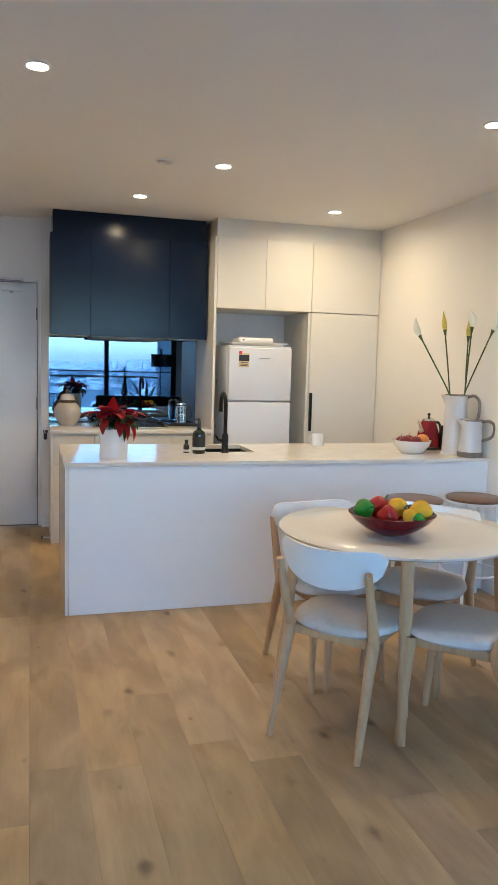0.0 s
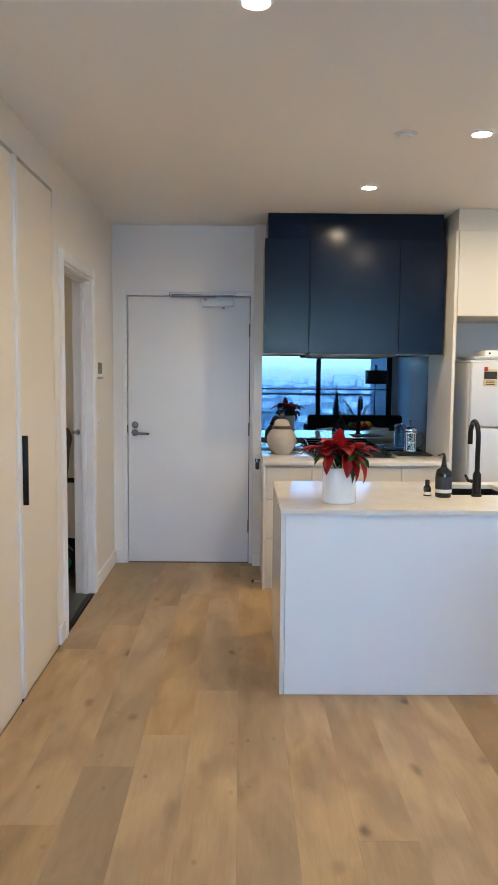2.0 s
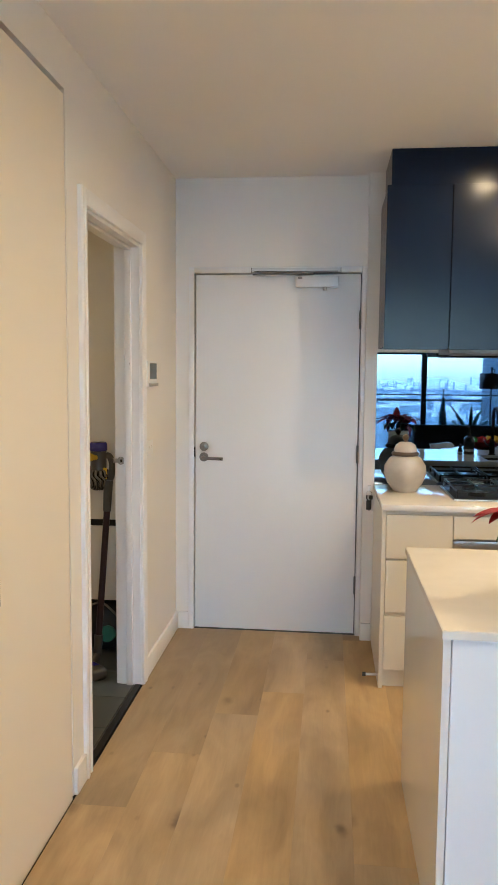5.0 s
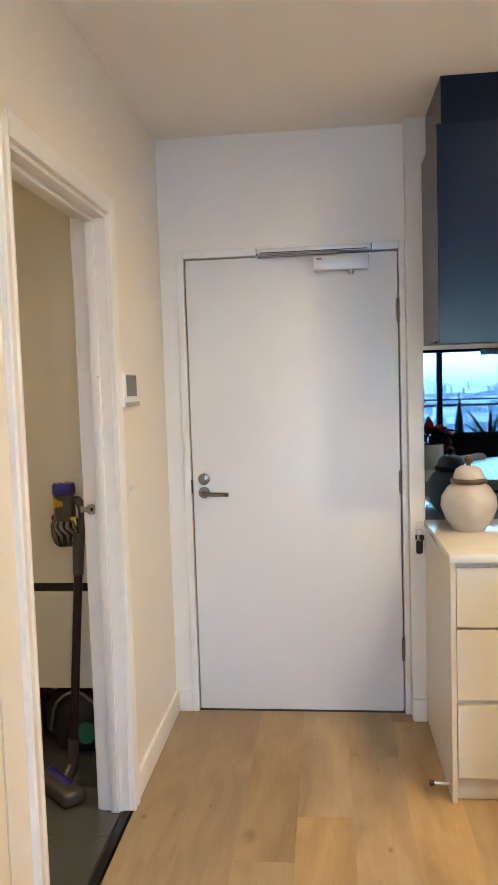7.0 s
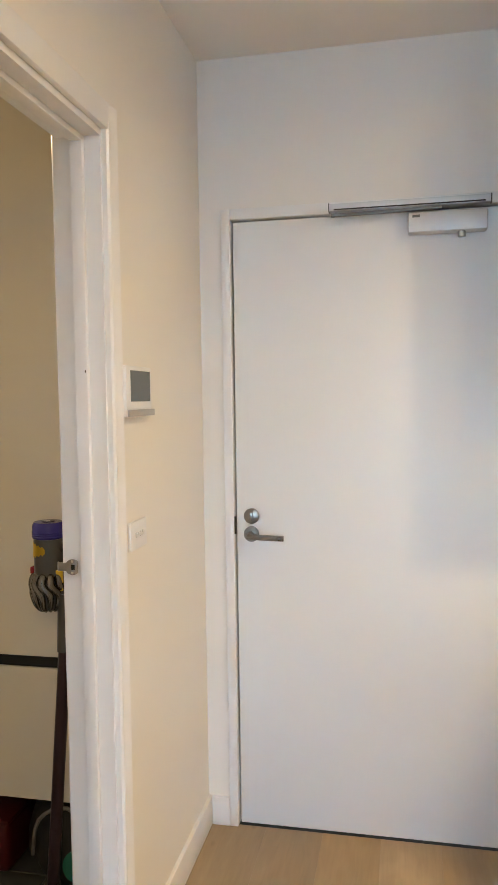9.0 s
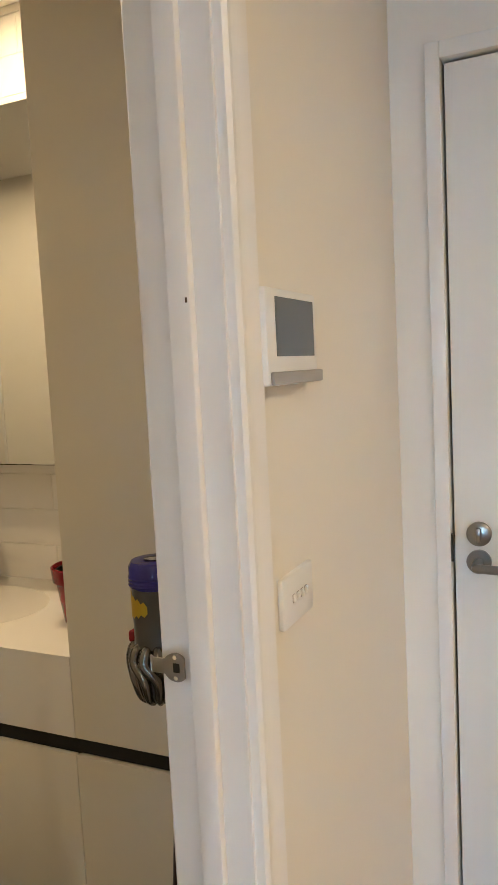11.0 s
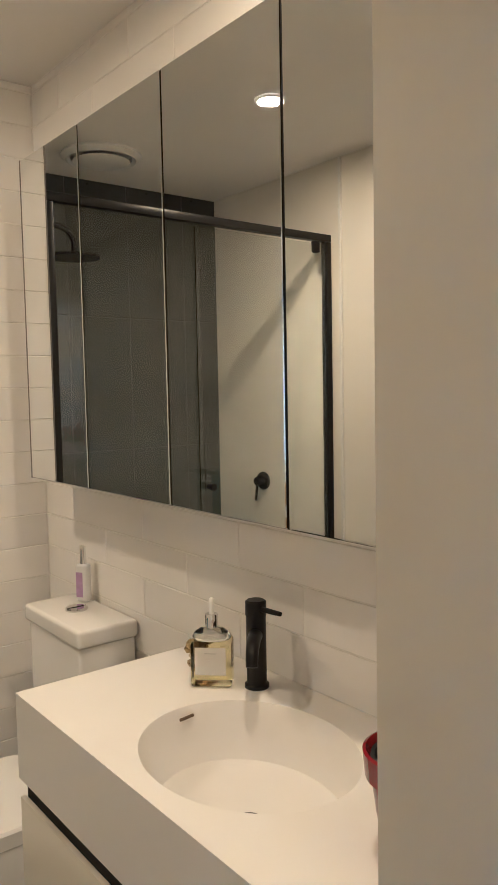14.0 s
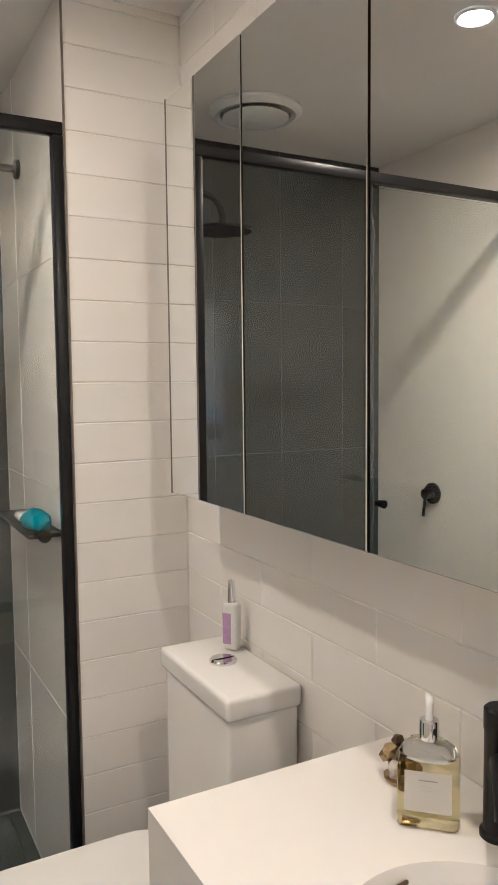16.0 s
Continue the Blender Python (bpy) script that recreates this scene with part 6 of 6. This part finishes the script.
part("tube", tube(bmesh.new(), [(hx - 0.006, vy - 0.02, 0.80), (hx - 0.045, vy - 0.05, 0.16)], 0.0165, 18), mat("dark_violet_tube", (0.035, 0.018, 0.022), 0.3, 0.5, var=0.1), vc, "dark wand tube")
part("lower_collar", tube(bmesh.new(), [(hx - 0.045, vy - 0.05, 0.17), (hx - 0.05, vy - 0.06, 0.06)], [0.022, 0.020], 18), M_VGREY, vc)
part("swivel", tube(bmesh.new(), [(hx - 0.05, vy - 0.06, 0.07), (hx - 0.06, vy - 0.10, 0.04), (hx - 0.075, vy - 0.13, 0.035)], [0.02, 0.024, 0.02], 14), M_VGREY, vc)
part("floor_head", rot_box(-0.11, 0.11, -0.045, 0.045, 0.003, 0.062, 0.022, -0.465, 5.885, -42, 4), M_VGREY, vc, "dark floor head")
part("brush_window", tube(bmesh.new(), [(-0.535, 5.965, 0.040), (-0.42, 5.862, 0.040)], 0.027, 16), M_VBLUE, vc)

# under the vanity: bag, tub
bg = thing("black_bag", "slumped black bag with a green round badge", "bag", (-0.50, 6.24, 0))
bm = bmesh.new()
bmesh.ops.create_icosphere(bm, subdivisions=3, radius=1.0)
for v in bm.verts:
    k = 1 + 0.18 * noise.noise(v.co * 2.1 + Vector((3, 1, 0)))
    v.co = Vector((-0.50 + 0.17 * v.co.x * k, 6.28 + 0.12 * v.co.y * k, max(0.002, 0.135 + 0.15 * v.co.z * k)))
part("body", bm, mat("black_nylon", (0.012, 0.012, 0.013), 0.55, var=0.2, scale=30, bump=0.3, bscale=90), bg, "", 70)
part("badge", tube(bmesh.new(), [(-0.445, 6.150, 0.12), (-0.447, 6.128, 0.125)], 0.042, 28), mat("green_badge", (0.012, 0.10, 0.065), 0.5, var=0.1), bg, "flat green disc")
part("strap", tube(bmesh.new(), [(-0.62, 6.2, 0.10), (-0.57, 6.15, 0.24), (-0.48, 6.15, 0.285), (-0.40, 6.18, 0.2)], 0.006, 8), M_DZINC, bg)
tub = thing("red_tub", "red plastic tub under the vanity", "tub", (-0.83, 6.34, 0))
M_TUB = mat("dark_red_plastic", (0.075, 0.006, 0.009), 0.4, var=0.12, scale=12)
part("body", B(-0.98, -0.72, 6.23, 6.47, 0.002, 0.165, bev=0.02, seg=3), M_TUB, tub)
part("rim", B(-0.99, -0.71, 6.22, 6.48, 0.1655, 0.18, bev=0.004), M_TUB, tub)

# ---- behind the camera: lounge end and balcony, seen in the splashback ----
M_CHAR = mat("charcoal_fabric", (0.018, 0.019, 0.022), 0.9, var=0.15, scale=30, bump=0.4, bscale=400)
so = thing("sofa", "low charcoal fabric sofa facing the balcony window", "sofa", (2.72, -0.8, 0))
part("base", B(1.92, 3.52, -1.22, -0.36, 0.08, 0.30, bev=0.02, seg=3), M_CHAR, so)
part("back", B(1.92, 3.52, -0.50, -0.34, 0.301, 0.78, bev=0.04, seg=4), M_CHAR, so)
for x0 in (1.92, 3.38):
    part("arm", B(x0, x0 + 0.14, -1.22, -0.505, 0.301, 0.58, bev=0.03, seg=3), M_CHAR, so)
for x0 in (2.065, 2.725):
    part("seat_cushion", B(x0, x0 + 0.65, -1.20, -0.52, 0.302, 0.44, bev=0.04, seg=4), M_CHAR, so)
for x0, y0 in ((1.97, -1.18), (3.44, -1.18), (1.97, -0.42), (3.44, -0.42)):
    part("leg", lathe(bmesh.new(), [(0, 0), (0.02, 0), (0.024, 0.079), (0, 0.079)], 14, x0, y0), M_BLACKP, so)
fl_ = thing("floor_lamp", "floor lamp with black drum shade", "floor lamp", (3.2, -1.36, 0))
part("shade", lathe(bmesh.new(), [(0.20, 1.30), (0.205, 1.30), (0.205, 1.54), (0.20, 1.54), (0.20, 1.30)], 36, 3.22, -1.22), M_BLACKP, fl_)
part("pole", tube(bmesh.new(), [(3.22, -1.36, 0.02), (3.22, -1.36, 1.5), (3.22, -1.34, 1.60), (3.22, -1.22, 1.62), (3.22, -1.22, 1.50)], 0.011, 10), M_BLACKP, fl_)
part("foot", lathe(bmesh.new(), [(0, 0), (0.10, 0), (0.10, 0.018), (0, 0.02)], 32, 3.22, -1.36), M_BLACKP, fl_)
setting("balcony_floor", B(-0.6, 4.6, -3.6, -1.70, -0.30, -0.03), mat("balcony_tile", (0.35, 0.34, 0.33), 0.6, var=0.1, scale=4), "grey tiled balcony floor", "balcony")
setting("wall_balcony", B(3.52, 3.64, -3.6, -1.70, -0.03, 2.95), mat("rendered_blade_wall", (0.24, 0.25, 0.26), 0.8, var=0.08, scale=3, bump=0.1), "grey rendered blade wall beside the balcony", "wall")
br_ = setting("balcony_rail", boxes((-0.6, 4.6, -3.56, -3.52, 1.02, 1.06), (-0.6, 4.6, -3.56, -3.52, -0.029, 0.03)), M_FRAME, "dark framed glass balustrade", "balustrade")
for k in range(4):
    part("glass_panel", B(-0.58 + 1.3 * k, 0.70 + 1.3 * k, -3.545, -3.535, 0.031, 1.019), M_GLASS, br_).visible_shadow = False
bt_ = thing("balcony_table", "small black balcony table with thin legs", "table", (1.25, -2.5, -0.03))
part("top", lathe(bmesh.new(), [(0, 0.70), (0.30, 0.70), (0.30, 0.72), (0, 0.72)], 36, 1.25, -2.5), M_BLACK, bt_)
for k in range(3):
    a = radians(30 + 120 * k)
    part("leg", tube(bmesh.new(), [(1.25 + 0.06 * math.cos(a), -2.5 + 0.06 * math.sin(a), 0.70), (1.25 + 0.26 * math.cos(a), -2.5 + 0.26 * math.sin(a), -0.03)], 0.010, 8), M_BLACK, bt_)
pl_ = thing("potted_palm", "dark green potted palm on the balcony", "potted plant", (3.15, -2.6, -0.03))
part("pot", lathe(bmesh.new(), [(0, -0.03), (0.16, -0.03), (0.21, 0.36), (0.19, 0.36), (0.17, 0.30), (0, 0.30)], 30, 3.15, -2.6), M_DZINC, pl_)
for k in range(11):
    az = 2 * math.pi * k / 11 + lrng.uniform(-0.2, 0.2)
    part("frond", leaf((3.15, -2.6, 0.30), az, lrng.uniform(0.9, 1.4), lrng.uniform(0.75, 1.1), 0.065, lrng.uniform(0.7, 1.5)), M_LEAF, pl_)
um = thing("closed_umbrella", "closed dark green patio umbrella", "umbrella", (2.72, -2.9, -0.03))
part("canopy", lathe(bmesh.new(), [(0.06, 0.50), (0.08, 0.56), (0.055, 0.85), (0.025, 1.08), (0.010, 1.16), (0, 1.16)], 16, 2.72, -2.9), mat("dark_green_canvas", (0.010, 0.032, 0.026), 0.85, var=0.15), um)
part("pole", tube(bmesh.new(), [(2.72, -2.9, 0.02), (2.72, -2.9, 1.26)], 0.012, 12), M_BLACK, um)
part("base", lathe(bmesh.new(), [(0, -0.03), (0.2, -0.03), (0.2, 0.03), (0, 0.035)], 28, 2.72, -2.9), M_BLACK, um)

# city and ground far below; their base colours carry the haze of distance
M_GROUND = mat("far_suburb", (0.16, 0.20, 0.22), 0.95, var=0.35, scale=0.02)
bm = bmesh.new()
box(bm, -2500, 2500, -4000, 600, -46, -45)
setting("ground", bm, M_GROUND, "blue-green suburban plain far below, tinted for haze", "ground")
crng = random.Random(21)
# the farther layer is paler and bluer: more haze put into its colour
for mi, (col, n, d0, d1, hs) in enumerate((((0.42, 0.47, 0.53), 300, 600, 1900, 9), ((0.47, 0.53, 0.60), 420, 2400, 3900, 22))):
    verts, faces = [], []
    for k in range(n):
        d = crng.uniform(d0, d1)
        x = crng.uniform(-0.55, 0.75) * d
        w, e = crng.uniform(5, 15) * (1 + 0.6 * mi), crng.uniform(5, 14) * (1 + 0.6 * mi)
        h = hs * (0.45 + 0.9 * crng.random() ** 3) * (1.4 if mi and 0.10 < x / d < 0.22 else 1.0)
        i = len(verts)
        verts += [(x + a * w, -d + b * e, z) for z in (-45, -45 + h) for a, b in ((-1, -1), (1, -1), (1, 1), (-1, 1))]
        faces += [(i, i + 1, i + 5, i + 4), (i + 1, i + 2, i + 6, i + 5), (i + 2, i + 3, i + 7, i + 6), (i + 3, i, i + 4, i + 7), (i + 4, i + 5, i + 6, i + 7)]
    me = bpy.data.meshes.new("distant_city")
    me.from_pydata(verts, [], faces)
    me.materials.append(mat("haze_tinted_city_blocks", col, 0.8, var=0.25, scale=0.05))
    tagged(new("distant_city", me), "distant city blocks with blue haze mixed into their colour", "city", kind="stuff")

# ---- pieces: floor planks and tiles ----
rng = random.Random(4)
PITCH, PX0 = 0.1935, 0.2150 - 0.1935 * 3
PLANKS = {}


def plank_mesh(w, l):
    key = (round(w, 3), round(l, 3))
    if key not in PLANKS:
        PLANKS[key] = mesh("plank", B(-w / 2, w / 2, -l / 2, l / 2, -0.012, 0.0, bev=0.0005, seg=1), M_OAK, 0)
    return PLANKS[key]


STARTS = {3: -0.75, 4: 1.45, 5: 1.883, 6: 0.24, 2: 0.835}
for i in range(23):
    a, b = max(PX0 + i * PITCH, XL), min(PX0 + (i + 1) * PITCH, XR)
    if b - a < 0.02:
        continue
    y = YB - 1.95 + (STARTS[i] if i in STARTS else rng.random() * 1.9)
    while y < YD:
        y0, y1 = max(y, YB), min(y + 1.95, YD + 0.004)
        if y1 - y0 > 0.004:
            o = new("plank", plank_mesh(b - a - 0.0002, y1 - y0 - 0.0002))
            o.location = ((a + b) / 2, (y0 + y1) / 2, 0)
            o.parent = floor
        y += 1.95

TILE_MESH = {}


def tile(parent, material, name, u, v, th, m):
    key = (material.name, round(u, 3), round(v, 3))
    if key not in TILE_MESH:
        TILE_MESH[key] = mesh(name, B(-u / 2, u / 2, -th, 0, -v / 2, v / 2, bev=0.0015, seg=1), material, 0)
    o = new(name, TILE_MESH[key])
    o.matrix_basis = m
    o.parent = parent
    return o


def tiled(parent, material, name, u0, u1, z0, z1, tw, th_, where, gap=0.0018, shift=0.5, thick=0.01, off=0.0):
    """Lay tiles over a rectangle; where(u, z) gives each tile's pose, its face looking along local +y."""
    z, row = z0, 0
    while z < z1 - 0.005:
        zt = min(z + th_, z1)
        u = u0 - tw * ((off + shift * row) % 1.0)
        while u < u1 - 0.005:
            a, b = max(u, u0), min(u + tw, u1)
            if b - a > 0.01:
                tile(parent, material, name, b - a - gap, zt - z - gap, thick, where((a + b) / 2, (z + zt) / 2))
            u += tw
        z += th_
        row += 1


WALLS = {o.name: o for o in scene.objects if o.get("kind") == "structure"}
tiled(WALLS["wall_bath_north"], M_TILE, "tile", BX0, BX1, 0.015, BCEIL, 0.4, 0.0985, lambda u, z: pose(u, BY1 - 0.010, z, 0, 0, 180), shift=0.5)
tiled(WALLS["wall_bath_nib"], M_TILE, "tile", SY1, BY1 - 0.012, 0.015, BCEIL, 0.4, 0.0985, lambda u, z: pose(BX0 + 0.010, u, z, 0, 0, -90), shift=0.0, off=0.0)
tiled(WALLS["wall_shower_back"], M_DTILE, "tile", BY0, SY1, 0.01, BCEIL, 0.3, 0.6, lambda u, z: pose(SX0, u, z, 0, 0, -90), shift=0.0, gap=0.003, off=0.35)
tiled(WALLS["wall_bath_nib"], M_TILE, "shower_tile", SX0 + 0.002, BX0 + 0.003, 0.01, BCEIL, 0.6, 0.6, lambda u, z: pose(u, SY1 - 0.0005, z, 0, 0, 180), shift=0.0, thick=0.0004, gap=0.0015, off=0.6)
tiled(bfloor, M_DTILE, "floor_tile", SX0, BX1 + 0.070, BY0, BY1, 0.6, 0.3, lambda u, z: pose(u, z, 0.002, 90, 0, 0), shift=0.0, off=0.45)
